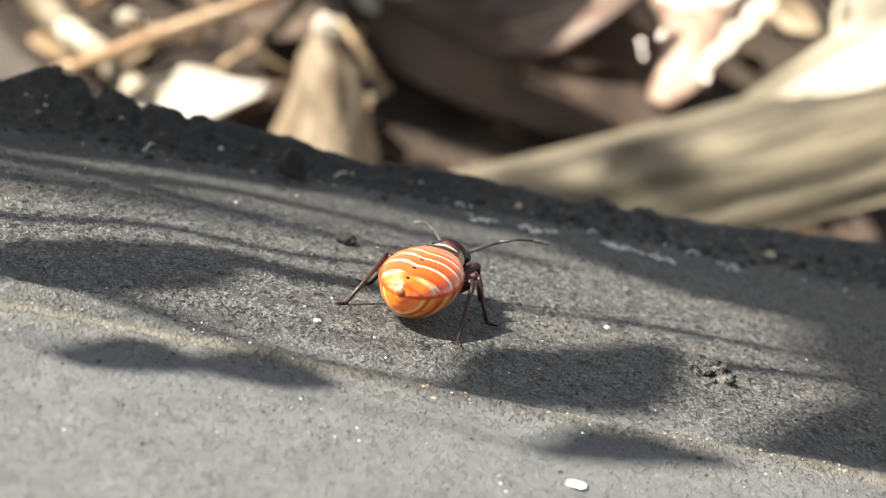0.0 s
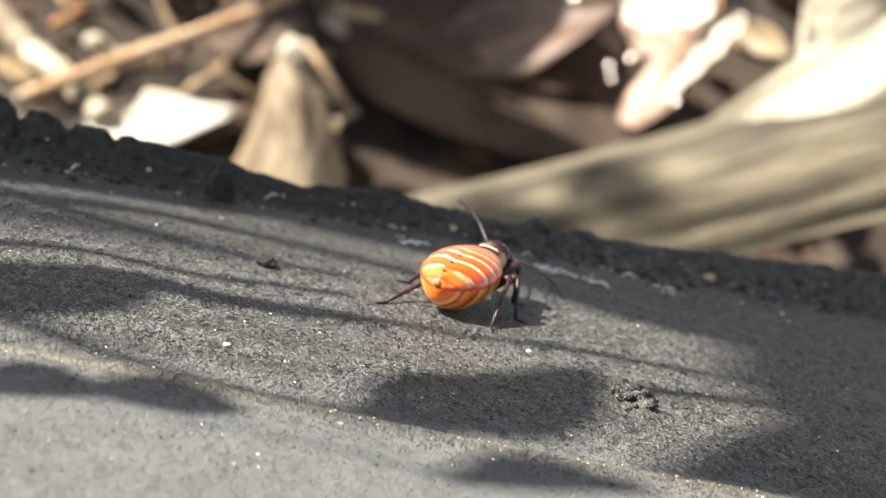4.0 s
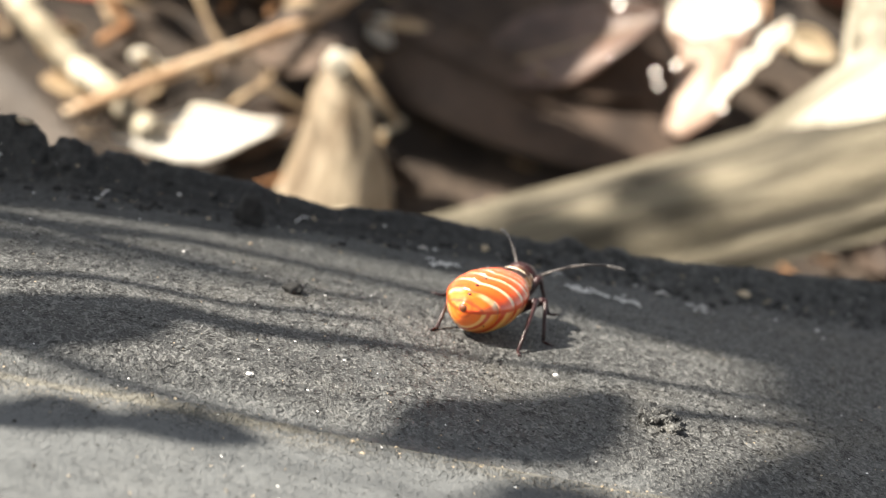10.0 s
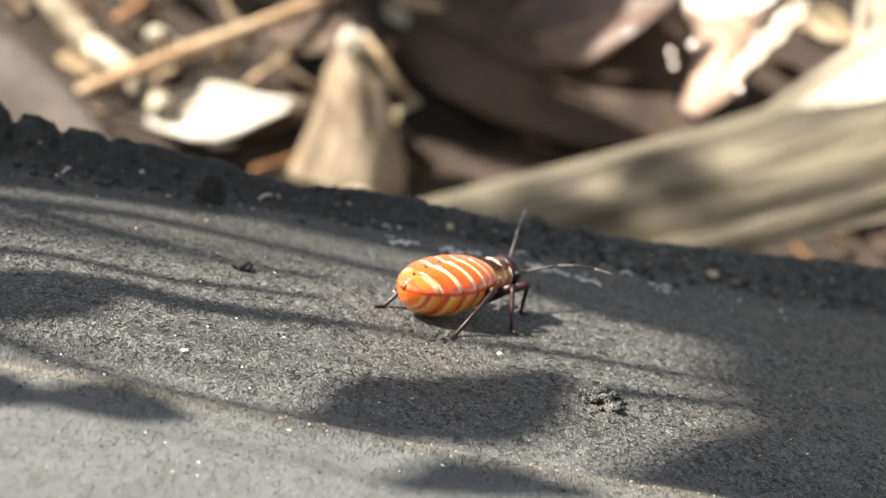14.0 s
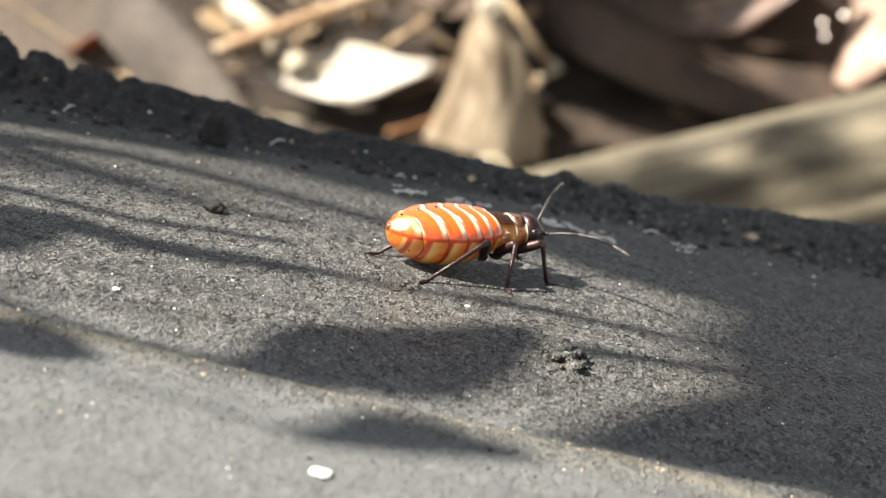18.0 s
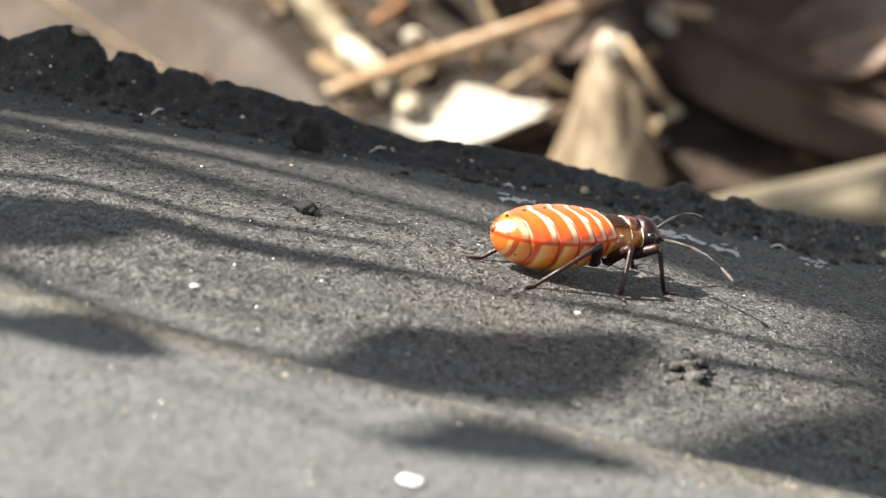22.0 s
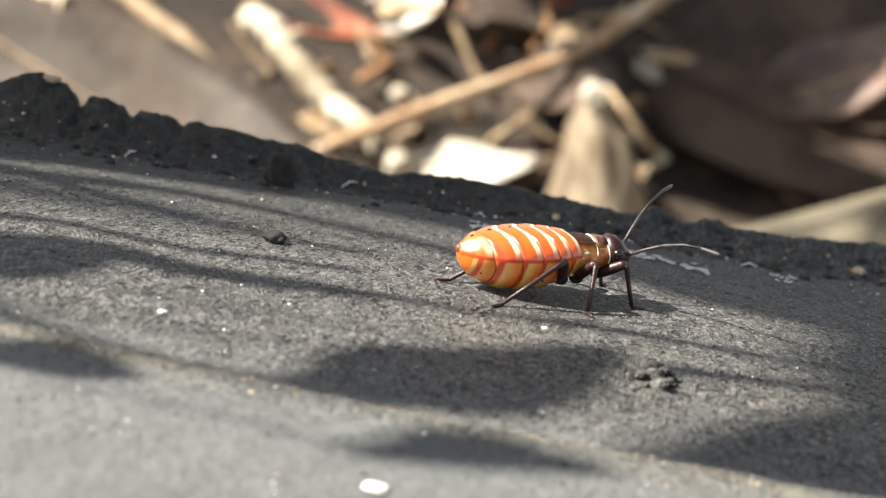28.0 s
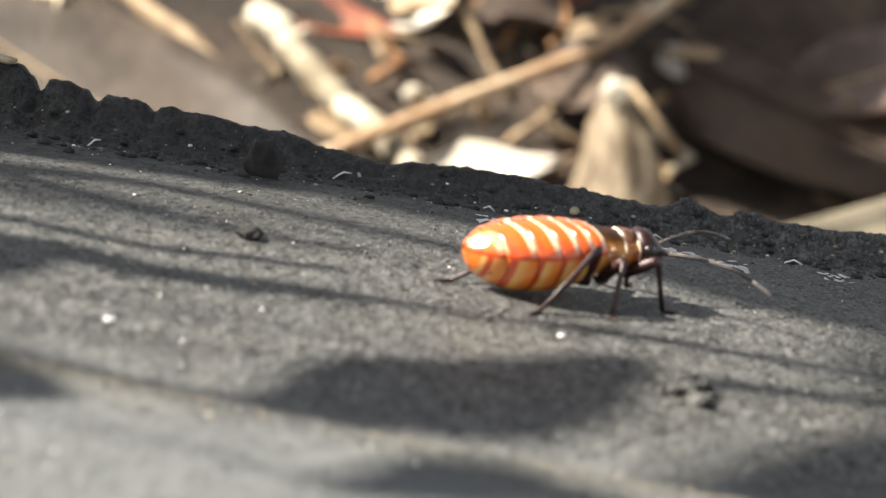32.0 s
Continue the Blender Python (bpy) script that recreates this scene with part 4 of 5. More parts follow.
def leg_rows(coxa, home, fl, tl, bend, side, index):
    """Femur, tibia and foot poses in the insect's space: a foot stays where it stands until the body has left it behind, then steps."""
    c = Vector((coxa[0], side * coxa[1], coxa[2])) * K
    rest = Vector((home[0], side * home[1], home[2])) * K
    times = [0.2 * i for i in range(161)]
    planted = bug_pose(0.0) @ rest
    rows, step_left, goal, start = [], 0, None, None
    for i, t in enumerate(times):
        m = bug_pose(t)
        lift = 0.0
        if side > 0 and index == 0:
            rest = Vector((-5.2, 2.7, 0.0) if t < 4 else (-4.1, 1.7, 0.0) if t < 14 else (-4.7, 0.9, 0.0)) * K
        if step_left == 0 and ((m.inverted() @ planted) - rest).length > (0.0011 if t < 16 else 0.0009) and (i + index + (side > 0)) % 2 == 0:
            step_left, start = 2, planted.copy()
            goal = bug_pose(min(t + 0.5, 32.0)) @ rest
        if step_left:
            step_left -= 1
            planted = start.lerp(goal, 0.5 if step_left else 1.0)
            lift = 0.0007 if step_left else 0.0
        if side < 0 and index == 0 and t > 31.9:
            planted = m @ (Vector((-2.2, -3.7, 0.0)) * K)
        foot = m.inverted() @ planted + Vector((0, 0, lift))
        foot.z += (surface(planted.x / K, planted.y / K) * K - m.translation.z) + 0.00008
        d = foot - c
        reach = min(max(d.length, (tl - fl) * K * 1.05), (fl + tl) * K * 0.985)
        along = d.normalized()
        cosine = ((fl * K) ** 2 + reach ** 2 - (tl * K) ** 2) / (2 * fl * K * reach)
        out = Vector((bend[0], side * bend[1], bend[2]))
        out = (out - along * out.dot(along)).normalized()
        a = math.acos(min(max(cosine, -1), 1))
        knee = c + (along * math.cos(a) + out * math.sin(a)) * fl * K
        foot = c + along * reach
        toe = foot + Vector((foot.x - c.x, foot.y - c.y, 0)).normalized() * 0.0007
        rows.append((t, aim(c, knee), aim(knee, foot), aim(foot, toe)))
    return rows


# ---- the leaf litter behind the edging ----
def on_ray_leaf(mat, name, x, y, z, rot, label, **shape):
    return lie(name, mat, x, y, z, rot, label, "leaf", "dry leaves of the litter", **shape)


# the facing that throws the sun's light towards the walk
GLINT = Vector((-0.56, -0.669, 0.49))


def leaf_between(mat, name, base, tip, face, label, width, **shape):
    """A dry leaf from base to tip (mm) whose upper side faces a given way."""
    a, b = Vector(base), Vector(tip)
    x = (b - a).normalized()
    z = (face - x * face.dot(x)).normalized()
    ob = lie(name, mat, 0, 0, 0, (0, 0, 0), label, "leaf", "dry leaves of the litter", length=(b - a).length, width=width, **shape)
    m = Matrix((x, z.cross(x), z)).transposed().to_4x4()
    m.translation = a * K
    ob.matrix_basis = m
    return ob


def rolled_leaf():
    """A dry leaf rolled into a standing hood, open at the back, with a bright folded crown and a rib down one side."""
    ob = thing("curled_dry_leaf", -4.6, 240, -52, "tan rolled dry leaf standing like a hood", "leaf", "dry leaves of the litter")
    bm = bmesh.new()
    outer, inner = [], []
    n, sides = 26, 26
    for i in range(n + 1):
        u = i / n
        half = 8.0 * (1 - u) ** 0.85 + 2.5 * min(1.0, 3.5 * (1 - u)) ** 0.5 + 0.05
        cx = -2.9 * u ** 1.3 + 0.7 * math.sin(4 * u)
        a_row, b_row = [], []
        for j in range(sides + 1):
            a = radians(-205 + 230 * j / sides)
            q = 1 + 0.10 * noise.noise(Vector((math.cos(a) * 2.2, math.sin(a) * 2.2, u * 3))) + 0.06 * math.cos(5 * a + 3 * u)
            p = Vector((cx + half * q * math.cos(a), 0.62 * half * q * math.sin(a) + 3 * u, 25.5 * u + 0.8 * noise.noise(Vector((j * 0.3, u * 2, 4)))))
            a_row.append(bm.verts.new(p * K))
            b_row.append(bm.verts.new((p - Vector((math.cos(a), 0.62 * math.sin(a), 0)) * 0.3) * K))
        outer.append(a_row)
        inner.append(b_row)
    for i in range(n):
        for j in range(sides):
            bm.faces.new((outer[i][j], outer[i][j + 1], outer[i + 1][j + 1], outer[i + 1][j]))
            bm.faces.new((inner[i][j], inner[i + 1][j], inner[i + 1][j + 1], inner[i][j + 1]))
        for j in (0, sides):
            bm.faces.new((outer[i][j], outer[i + 1][j], inner[i + 1][j], inner[i][j]))
    for i in (0, n):
        for j in range(sides):
            bm.faces.new((outer[i][j], outer[i][j + 1], inner[i][j + 1], inner[i][j]))
    part("blade", bm, HOOD_LEAF, ob)
    bm = bmesh.new()
    blob(bm, (-2.9, 1.2, 24.6), (2.9, 1.8, 2.3), 6, 0.5, 3, 1.3)
    part("crown_fold", bm, PALE_LEAF, ob, "bleached fold at the top")
    bm = bmesh.new()
    tube(bm, [(-1.5, 0.5, 26.5), (2.0, -0.5, 23.5), (5.5, -1.0, 20.0), (9.0, 0, 16.5)], [0.5, 0.8, 0.8, 0.5], 7)
    part("rib", bm, TWIG, ob)
    return ob


def build_litter():
    on_ray_leaf(PALE_LEAF, "dry_leaf", -44.6, 237.0, -46.9, (40.6, -11.9, 13.6), "bleached cream dry leaf with pointed lobes", length=31.5, width=14, curl=0.10, fold=0.08, wave=0.3, seed=3, nu=32, left=(0.6, 1.2, 1.9, 3.0, 5.0, 4.4, 2.4, 1.2, 0.3), right=(0.6, 2.5, 5.0, 7.0, 7.6, 6.0, 3.8, 2.0, 0.3))
    rolled_leaf()
    on_ray_leaf(BROWN_LEAF, "large_dry_leaf", 0, 282, -20, (42, 8, -22), "large dark brown dry leaf lying on the litter", length=66, width=52, curl=-0.25, fold=0.12, wave=0.5, seed=8)
    on_ray_leaf(BROWN_LEAF, "large_dry_leaf", 2, 246, -52, (30, 0, 10), "dark brown dry leaf under the litter", length=60, width=40, curl=0.2, fold=0.1, wave=0.5, seed=9)
    leaf_between(PINK_LEAF, "glossy_dry_leaf", (62.5, 262, -3), (57.2, 257, -31), Vector((-0.85, -0.25, 0.45)), "glossy pinkish tan dry leaf in full sun", width=22, curl=0.35, fold=0.2, wave=0.5, seed=12, stalk=False, left=(9, 12, 13, 13.6, 14.2, 12.2, 9.0, 8.6, 4.6), right=(8, 11, 14.5, 15.6, 11, 12.8, 11.2, 6, 3.4))
    # added pale piece: gives the pinkish leaf's top its sun-blown white
    leaf_between(PALE_LEAF, "dry_leaf", (47.5, 247, -8.5), (62.5, 245, -5.0), GLINT, "pale leaf added for the sun-blown top of the pinkish leaf", width=9.5, curl=0.25, fold=0.15, wave=0.7, seed=27, stalk=False, left=(2.5, 4.4, 3.4, 5.6, 4.8, 5.8, 3.6, 4.2, 1.3), right=(2.5, 3.2, 5.1, 3.6, 4.4, 2.6, 3.8, 2.4, 1.3))
    leaf_between(PALE_LEAF, "dry_leaf", (66.2, 238, -3.5), (56.6, 238, -21.2), GLINT, "narrow bleached leaf blade in full sun", width=4.2, curl=0.15, fold=0.2, wave=0.5, seed=21, stalk=False, left=(0.6, 2.2, 1.2, 2.4, 1.3, 1.9, 0.9, 1.2, 0.3), right=(0.5, 1.2, 2.1, 1.0, 2.3, 1.1, 1.6, 0.7, 0.3))
    leaf_between(ROSE_LEAF, "dry_leaf", (19, 271, -28), (51, 266, -11), Vector((-0.3, -0.7, 0.6)), "rosy brown dry leaf with a rolled rim", width=17, curl=0.4, fold=0.35, wave=0.6, seed=26)
    leaf_between(CREAM_LEAF, "dry_leaf", (72.0, 262, -8.5), (81.5, 261, -11.5), Vector((-0.5, -0.6, 0.6)), "cream dry leaf behind the log", width=6.5, curl=0.3, fold=0.3, wave=0.4, seed=20, stalk=False)
    on_ray_leaf(RED_LEAF, "rust_dry_leaf", 32, 256, -42, (40, 0, 15), "rust red dry leaf fragment", length=26, width=10, curl=0.5, fold=0.2, wave=0.6, seed=13)
    on_ray_leaf(BROWN_LEAF, "curled_dry_leaf", 33, 266, -26, (30, 0, 5), "dark purplish curled dry leaf", length=20, width=10, curl=0.3, fold=0.3, wave=0.4, seed=14)
    on_ray_leaf(GREY_LEAF, "long_dry_leaf", -118, 236, -33, (42, 17, -12), "broad grey-brown dry leaf blade", length=86, width=36, curl=0.2, fold=0.1, wave=0.3, seed=15)
    leaf_between(CREAM_LEAF, "dry_leaf", (-120, 240, -50), (-100, 244, -27), GLINT, "pale grey-brown dry leaf", width=18, curl=0.3, fold=0.2, wave=0.4, seed=16)
    on_ray_leaf(PALE_LEAF, "curled_dry_leaf", -57, 278, -26, (50, -8, -6), "small curled bleached leaf", length=22, width=10, curl=1.4, fold=0.5, wave=0.3, seed=17)
    on_ray_leaf(RED_LEAF, "rust_dry_leaf", -82, 276, -27, (40, 5, -6), "rust orange narrow dry leaf", length=34, width=9, curl=0.3, fold=0.3, wave=0.3, seed=18)
    on_ray_leaf(RED_LEAF, "rust_dry_leaf", -26, 272, -30, (40, 0, 8), "rust red dry leaf scrap", length=16, width=6, curl=0.3, fold=0.3, wave=0.3, seed=19)
    on_ray_leaf(TAN_LEAF, "dry_leaf", -20, 262, -36, (40, -30, 60), "small tan curled leaf scrap", length=14, width=7, curl=0.9, fold=0.5, wave=0.3, seed=22)
    stick("dry_stick", STICK, [(-52, 234, -44), (-41.2, 240, -37.9), (-13.2, 262, -23.9), (-1.1, 276, -13.6), (10.2, 288, -3.8)], 1.2, 1.45, "long pale brown dry stick lying on the leaves", "stick", 3, twigs=((0.55, (4, 5, 7), 0.6),))
    stick("bleached_stick", WHITE_TWIG, [(-72, 262, -29), (-64, 256, -32), (-55, 250, -37), (-45, 243, -41), (-38, 238, -46)], 2.7, 2.2, "thick bleached split stick", "stick", 5, twigs=((0.25, (4, 1, 3), 0.9), (0.55, (-4, 1, 3), 0.8), (0.8, (3, -2, 3), 0.7)))
    stick("striped_stick", TWIG, [(-100, 262, -26), (-82, 252, -33), (-58, 240, -42)], 1.8, 1.3, "brown stick with a pale end", "stick", 6)
    stick("thin_twig", BROWN_LEAF, [(-4, 272, -23), (18, 264, -27), (40, 260, -33), (52, 254, -41)], 0.6, 0.4, "thin dark brown bent twig", "twig", 7)
    stick("thin_twig", TWIG, [(-30, 246, -46), (-20, 256, -36), (-12, 262, -28)], 0.9, 0.6, "thin forked dry brown twig", "twig", 8, twigs=((0.5, (5, 2, 5), 0.5),))
    rnd = random.Random(5)
    for i in range(26):
        x, u = rnd.uniform(-62, 2), rnd.random()
        y = 244 + 34 * u
        z = ground_height(x, y) + rnd.uniform(4, 10)
        if i % 3 == 0:
            stick("thin_twig", rnd.choice((TWIG, WHITE_TWIG, ORANGE_TWIG)), [(x, y, z - 4), (x + rnd.uniform(-6, 6), y + 3, z), (x + rnd.uniform(-14, 14), y + rnd.uniform(-4, 8), z + rnd.uniform(0, 7))], rnd.uniform(0.6, 1.2), 0.5, "short dry twig among bleached leaf chips", "twig", 60 + i, 7)
        else:
            n = rnd.uniform(4, 11)
            on_ray_leaf((PALE_LEAF, TAN_LEAF, BROWN_LEAF, RED_LEAF)[rnd.choice((0, 0, 1, 1, 2, 3))], "leaf_scrap", x, y, z, (rnd.uniform(20, 70), rnd.uniform(-40, 40), rnd.uniform(0, 360)), "small dry leaf chip among the twigs", length=n, width=n * rnd.uniform(0.35, 0.7), curl=rnd.uniform(0, 1.0), fold=0.3, wave=0.3, seed=300 + i, nu=10, nv=5, stalk=False)
    on_ray_leaf(RED_LEAF, "rust_dry_leaf", -22, 284, -18, (50, 0, 20), "small bright red leaf scrap", length=5, width=3.5, curl=0.3, fold=0.2, wave=0.2, seed=23, nu=8, nv=4, stalk=False)
    for x, y, z, n in ((47.8, 251, -19.4, 0.9), (48.8, 251, -21.6, 0.8), (50.9, 250, -17.2, 0.9), (38.8, 252, -9.1, 1.0), (60.8, 249, -23, 1.1), (64, 258, -14, 1.6)):
        on_ray_leaf(WET, "leaf_scrap", x, y, z, (0.0, -60.7, 50.1), "wet glossy leaf chip glinting in the sun", length=n, width=n * 0.8, curl=0.1, fold=0.05, wave=0.05, seed=int(x), nu=8, nv=4, stalk=False)
    # the weathered log, along its own x axis
    log = thing("weathered_log", 28, 192, -43.5, "weathered grey-brown forked log with long grain and cracks", "log", "", (0, -28, 0))

    def limb(name, first, last, r0, r1, seed, turn=0.0, at=(0, 0, 0), wood=LOG, split=False):
        bm = bmesh.new()
        n, sides = 60, 72
        rings = []
        for i in range(n + 1):
            x = first + (last - first) * i / n
            r = r0 + (r1 - r0) * i / n + 0.8 * noise.noise(Vector((x * 0.02, seed, 4)))
            ring = []
            for j in range(sides):
                a = 2 * math.pi * j / sides
                ca, sa = math.cos(a), math.sin(a)
                q = r * (1 + 0.09 * noise.noise(Vector((x * 0.010, ca * 1.6 + seed, sa * 1.6))) + 0.06 * noise.noise(Vector((x * 0.013, ca * 6, sa * 6 + seed))))
                q -= 1.6 * max(noise.noise(Vector((x * 0.007, ca * 9 + 3, sa * 9 + seed))) - 0.22, 0) * r * 0.3
                if split:
                    ring.append(bm.verts.new(Vector((x, 1.25 * ca * q, sa * q * (1.42 if sa > 0 else 0.1) - 0.4 * r)) * K))
                else:
                    ring.append(bm.verts.new(Vector((x, ca * q, sa * q)) * K))
            rings.append(ring)
        loft(bm, rings)
        ob = part(name, bm, wood, log)
        ob.matrix_basis = pose(at[0] * K, at[1] * K, at[2] * K, 0, turn, 0)
        return ob

    limb("trunk", -75, 175, 11.8, 12.8, 0, split=True)
    limb("forked_branch", -16, 130, 8.5, 13.0, 5, -17, (38, 2, 3), SUNLIT_LOG)
    bm = bmesh.new()
    tube(bm, [(54.3, 4.0, -3.7), (58.5, 4.0, 7.2), (62.2, 5.0, 18.7), (66.6, 6.0, 33.5), (71.5, 8.0, 47.7)], [9.5, 9, 8.2, 7.5, 6.5], 20)
    part("upright_branch", bm, SUNLIT_LOG, log)
    bm = bmesh.new()
    tube(bm, [(120, 5, 0), (112, 8, -40), (92, 10, -100), (70, 10, -145)], [9, 8, 7, 6], 12)
    part("branch_stub", bm, LOG, log)


build_litter()


def scatter_litter():
    """Leaf scraps and twigs that fill the bank, each a thing."""
    rnd = random.Random(77)
    kinds = [(TAN_LEAF, "tan dry leaf scrap in the litter"), (BROWN_LEAF, "dark brown dry leaf scrap in the litter"), (GREY_LEAF, "grey-brown dry leaf scrap in the litter"), (BROWN_LEAF, "dark brown dry leaf scrap in the litter"), (RED_LEAF, "rust brown dry leaf scrap in the litter"), (PALE_LEAF, "bleached dry leaf scrap in the litter")]
    for i in range(120):
        x, y = rnd.uniform(-175, 150), rnd.uniform(150, 380)
        mat, label = kinds[rnd.choice((0, 1, 1, 2, 3, 3, 4, 1, 5 if x < 0 else 1))]
        length = rnd.uniform(9, 28)
        on_ray_leaf(mat, "leaf_scrap", x, y, ground_height(x, y) + rnd.uniform(1.0, 4.0), (rnd.uniform(10, 50), rnd.uniform(-25, 25), rnd.uniform(0, 360)), label, length=length, width=length * rnd.uniform(0.25, 0.6), curl=rnd.uniform(-0.6, 0.9), fold=rnd.uniform(0, 0.5), wave=0.5, seed=100 + i, nu=12, nv=6, stalk=False)
    for i in range(45):
        x, y = rnd.uniform(-170, 100), rnd.uniform(170, 360)
        a, n = rnd.uniform(0, 6.28), rnd.uniform(10, 32)
        z = ground_height(x, y) + 2
        x2, y2 = x + n * math.cos(a), y + n * math.sin(a)
        r = rnd.uniform(0.4, 1.1)
        stick("thin_twig", rnd.choice((TWIG, ORANGE_TWIG, WHITE_TWIG)), [(x, y, z), ((x + x2) / 2, (y + y2) / 2, z + rnd.uniform(1, 5)), (x2, y2, ground_height(x2, y2) + rnd.uniform(1, 6))], r, 0.6 * r, "thin dry twig in the litter", "twig", 200 + i, 7)


scatter_litter()


# ---- unseen plant, added so that its leaves shade the rubber, litter and log ----
def build_plant():
    plant = thing("unseen_shade_plant", -225, 10, -56, "unseen leafy green plant added to shade the edging and litter", "plant")
    root = Vector((-225, 10, -56))
    crown = Vector((-245, -45, 150))
    bm = bmesh.new()
    tube(bm, [Vector((0, 0, -2)), Vector((-7, -12, 70)), Vector((-13, -32, 140)), crown - root], [4, 3.4, 2.8, 2.2], 10)
    part("stem", bm, STEM, plant)

    def over(sx, sy, high, sz=0.0):
        return Vector((sx, sy, sz)) + SUN_TO * ((high - sz) / SUN_TO.z)

    def shade(sx, sy, high, length, width, turn, seed, lobes=0, sz=0.0):
        c = over(sx, sy, high, sz)
        bm = leaf_mesh(length, width, curl=0.12, fold=0.05, wave=0.3, lobes=lobes, seed=seed, tip=0.9)
        leaf = part("leaf", bm, GREEN, plant)
        a = radians(turn)
        at = c - Vector((math.cos(a), math.sin(a), 0)) * length / 2 - root
        leaf.matrix_basis = pose(*(at * K), 0, 0, turn)
        bm = bmesh.new()
        tube(bm, [crown - root, (crown - root).lerp(at, 0.6), at + Vector((math.cos(a), math.sin(a), 0)) * 0.8], [0.2, 0.18, 0.16], 6)
        part("leaf_stalk", bm, STEM, plant)

    def outline_leaf(first, last, high, left, right):
        """A broad uneven leaf from stalk to tip, with its half widths on either side of the midrib (mm)."""
        a, b = over(*first, high) - root, over(*last, high) - root
        d = (b - a).normalized()
        n = Vector((-d.y, d.x, 0))
        bm = bmesh.new()
        rows = []
        steps = 4 * (len(left) - 1)
        for i in range(steps + 1):
            u = i / steps
            k, f = min(i // 4, len(left) - 2), (i / 4) - min(i // 4, len(left) - 2)
            f = f * f * (3 - 2 * f)
            p = a.lerp(b, u)
            wl = left[k] + (left[k + 1] - left[k]) * f
            wr = right[k] + (right[k + 1] - right[k]) * f
            rows.append([bm.verts.new((p + n * q + Vector((0, 0, 0.08 * abs(q) + 0.3 * math.sin(5 * u + q)))) * K) for q in (wl, 0.5 * wl, 0, -0.5 * wr, -wr)])
        for r, s in zip(rows, rows[1:]):
            for j in range(4):
                bm.faces.new((r[j], r[j + 1], s[j + 1], s[j]))
        bmesh.ops.solidify(bm, geom=bm.faces[:], thickness=0.00025)
        part("leaf", bm, GREEN, plant)
        bm = bmesh.new()
        tube(bm, [crown - root, (crown - root).lerp(a, 0.6), a + d * 0.8], [0.2, 0.18, 0.16], 6)
        part("leaf_stalk", bm, STEM, plant)

    def blade(points, high, r, end):
        """A thin shoot whose shadow follows points on the rubber."""
        bm = bmesh.new()
        n = len(points) - 1
        tube(bm, [over(x, y, high) - root for x, y in points], [r + (end - r) * i / n for i in range(n + 1)], 6)
        part("shoot", bm, STEM, plant)

    outline_leaf((-33.0, -14.5), (-16.8, -4.0), 92, (1.5, 2.4, 3.1, 3.5, 3.7, 3.8, 3.7, 3.3, 0.9), (1.5, 2.6, 3.3, 3.7, 3.9, 4.0, 3.6, 2.2, 0.4))
    outline_leaf((-7.0, -16.8), (9.5, -3.5), 116, (0.6, 1.8, 2.9, 3.1, 2.3, 2.0, 2.0, 2.2, 0.9), (0.8, 2.6, 3.8, 4.9, 5.5, 5.1, 3.8, 1.6, 0.5))
    outline_leaf((-26.6, -22.6), (-11.5, -19.6), 82, (0.5, 2.0, 2.8, 2.9, 1.5, 3.0, 2.8, 1.9, 0.2), (0.5, 1.4, 1.2, 0.7, 0.2, 0.9, 0.95, 0.8, 0.2))
    outline_leaf((-2.8, -22.6), (10.0, -19.0), 118, (0.3, 1.6, 2.6, 2.9, 2.8, 2.3, 1.5, 0.8, 0.1), (0.3, 0.8, 0.75, 0.7, 0.6, 0.5, 0.45, 0.4, 0.1))
    outline_leaf((27.0, -3.0), (9.3, -17.3), 170, (2.0, 5.0, 5.8, 6.0, 5.9, 5.8, 4.2, 2.2, 0.3), (2.0, 3.6, 3.6, 3.5, 3.1, 2.6, 2.0, 1.2, 0.3))
    outline_leaf((-64.0, 14.0), (-12.0, 18.6), 150, (3.0, 5.0, 6.0, 6.0, 6.0, 6.0, 5.0, 3.0, 0.5), (3.0, 5.0, 6.0, 6.6, 6.6, 5.6, 3.6, 2.0, 0.4))
    blade([(-21, -5), (-17.8, -3.5), (-14, -3.9), (-10, -3.4), (-7.3, -2.7), (-4.6, -2.0)], 92, 1.8, 0.8)
    blade([(4.2, -0.6), (1.5, -1.1), (-2.0, -1.4), (-4.8, -1.9)], 92, 0.28, 0.5)
    blade([(25, 2.4), (18.9, 1.7), (14, 1.0), (9, 0.8), (4.0, -0.4)], 92, 0.5, 0.55)
    blade([(25, -1.2), (17, -2.7), (14, -3.5), (10.8, -4.4)], 92, 0.5, 0.7)
    blade([(-60, 0), (-31.4, 3.2), (-25.8, 5.2), (-20.3, 5.7), (-16, 5.6)], 92, 0.75, 0.5)
    blade([(-30, 10.4), (-21.5, 7.9), (-17.2, 7.0), (-13.5, 5.9), (-9.2, 5.7), (-6, 6.2)], 92, 0.7, 0.5)
    blade([(-60, -7), (-30.2, -4.3), (-24.1, -1.1), (-20.9, -0.2), (-14.8, -0.2), (-10, 1.2), (-6, 1.9)], 92, 0.75, 0.5)
    blade([(-34, -10), (-24, -13.6), (-18, -16), (-12, -17.3), (-6.5, -17.5), (-1, -17.4)], 150, 0.9, 0.6)
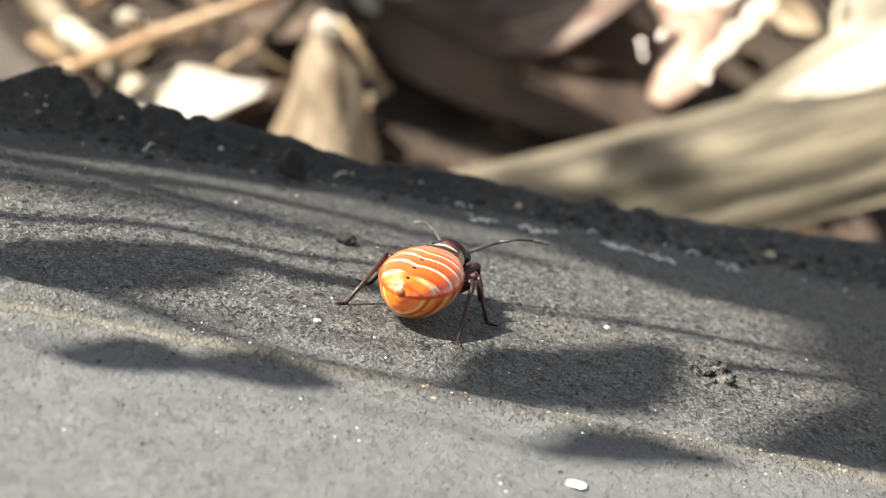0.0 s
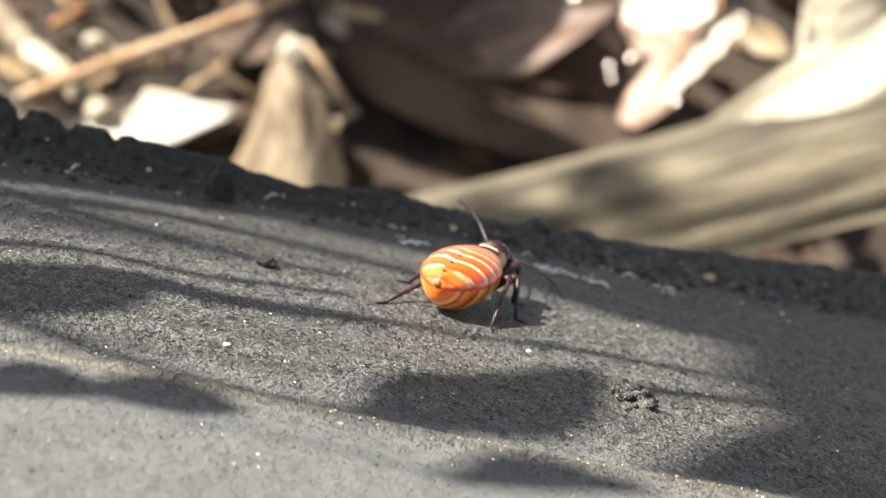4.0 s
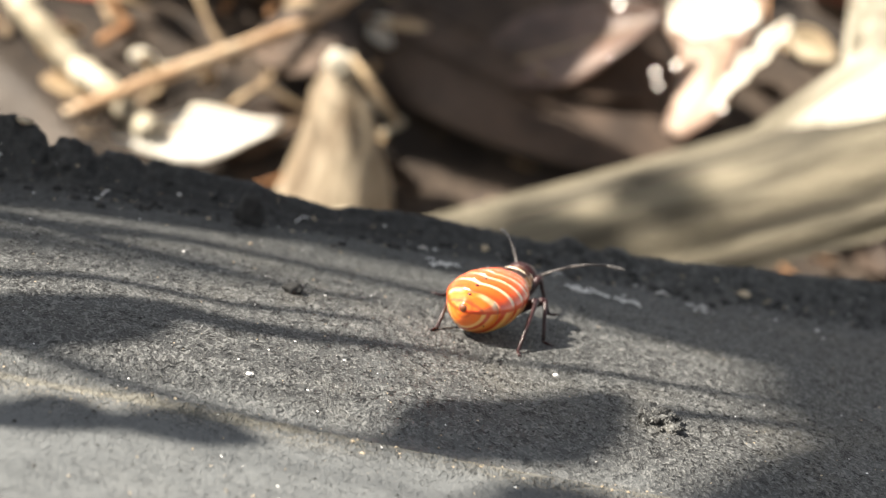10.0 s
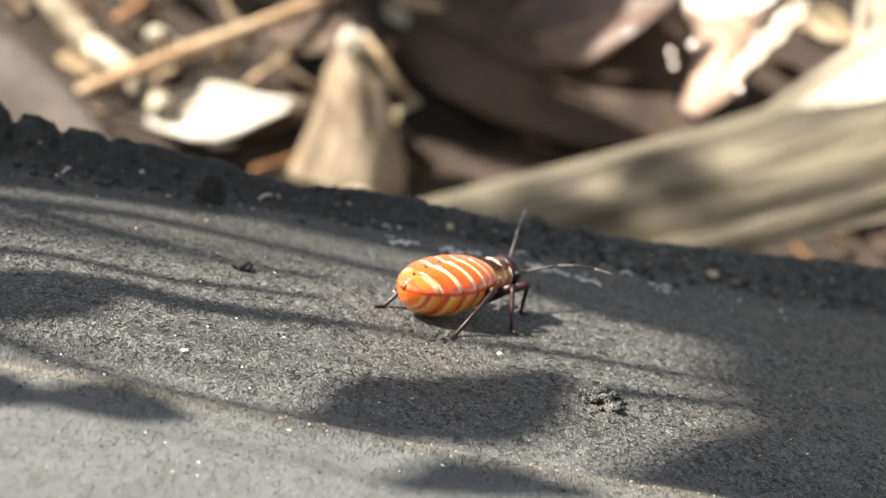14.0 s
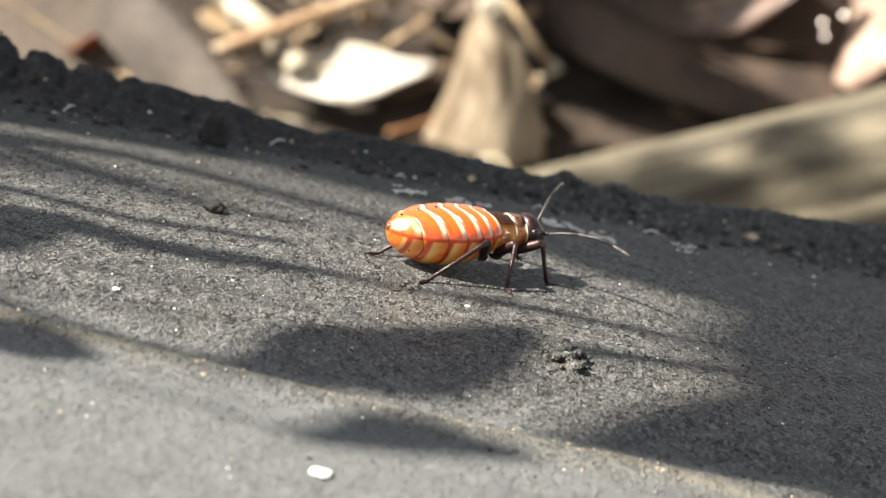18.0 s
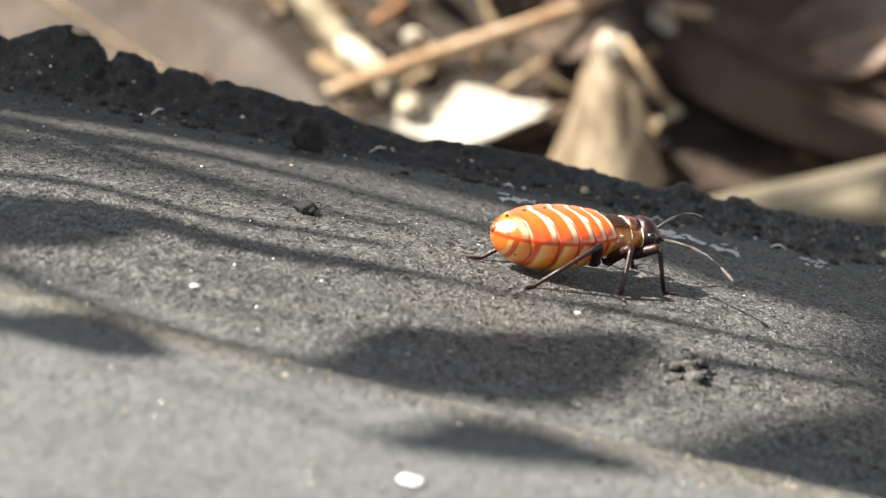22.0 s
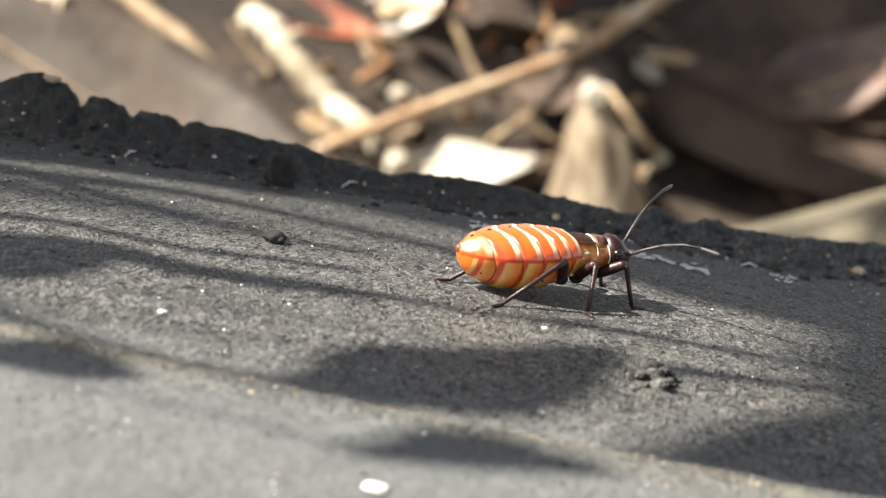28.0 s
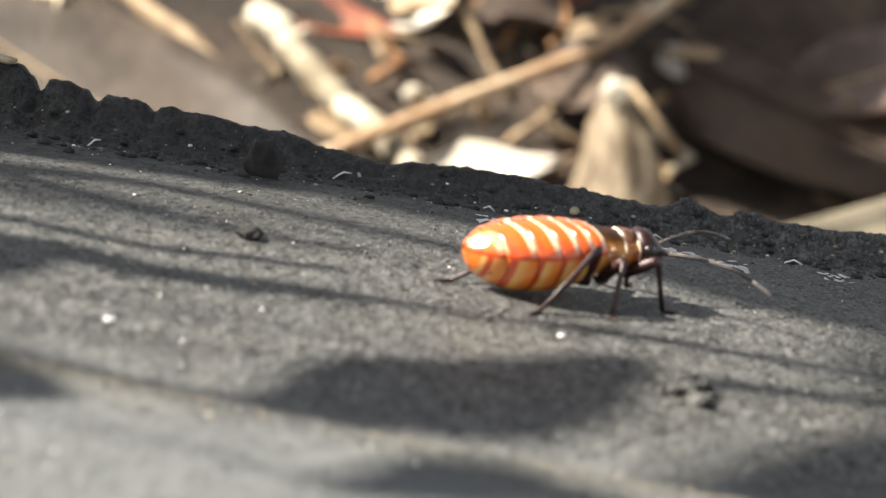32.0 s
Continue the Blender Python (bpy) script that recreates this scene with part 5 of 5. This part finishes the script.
    blade([(-42, 8), (-26, 10), (-19, 12.3), (-12, 12.2), (-5, 11.1), (2, 10.4)], 150, 1.1, 0.9)
    shade(-27, 23.6, 190, 84, 15, 3, 41)
    shade(8, 27.2, 210, 72, 18, 2, 42)
    shade(34, 27, 200, 70, 30, 10, 43)
    outline_leaf((46.0, -8.0), (14.0, -13.5), 170, (0.5, 4.0, 6.4, 6.8, 6.2, 5.4, 4.4, 2.8, 0.3), (0.5, 3.5, 5.0, 5.5, 5.5, 5.0, 4.5, 3.0, 0.3))
    shade(29, 5, 270, 46, 24, -102, 44)
    shade(36, -8, 290, 36, 24, -120, 45)
    # one very high leaf, added to dim the left of the rubber softly
    shade(-34, 5.0, 520, 58, 6.5, 4, 55)
    # leaves out of view that keep the litter behind dark
    shade(24, 288, 110, 96, 56, 2, 46, 0, -22.0)
    shade(14, 266, 108, 40, 18, 4, 50, 0, -34.0)
    shade(30, 256, 112, 50, 16, 0, 47, 0, -40.0)
    # small high leaves, added only to dapple the log with shade
    dapple = random.Random(4)
    for k in range(14):
        x = 12 + 2.5 * k
        shade(x + dapple.uniform(-1, 1), 181 + dapple.uniform(-3, 3), dapple.uniform(300, 420), dapple.uniform(10, 20), dapple.uniform(5.0, 8.0), dapple.uniform(-30, 30), 60 + k, 0, -43 + 0.53 * x + dapple.uniform(-9, 4))
    return plant


build_plant()
INSECT, FEELERS, INSECT_LEGS = build_insect()


def motions():
    walk(INSECT, [(t, bug_pose(t)) for t, *_ in BUG])
    for root, rows, side in ((FEELERS[0], RIGHT_ANTENNA, -1), (FEELERS[1], LEFT_ANTENNA, 1)):
        base = Vector((4.5, side * 0.45, BODY_Z + 4.5 * 0.091 + 0.02)) * K
        walk(root, [(t, Matrix.Translation(base) @ pose(0, 0, 0, 0, -rise, bearing)) for t, bearing, rise in rows])
    for i, (coxa, home, fl, tl, bend, side, femur, tibia, tarsus) in enumerate(INSECT_LEGS):
        rows = leg_rows(coxa, home, fl, tl, bend, side, i // 2)
        walk(femur, [(r[0], r[1]) for r in rows])
        walk(tibia, [(r[0], r[2]) for r in rows])
        walk(tarsus, [(r[0], r[3]) for r in rows])


motions()
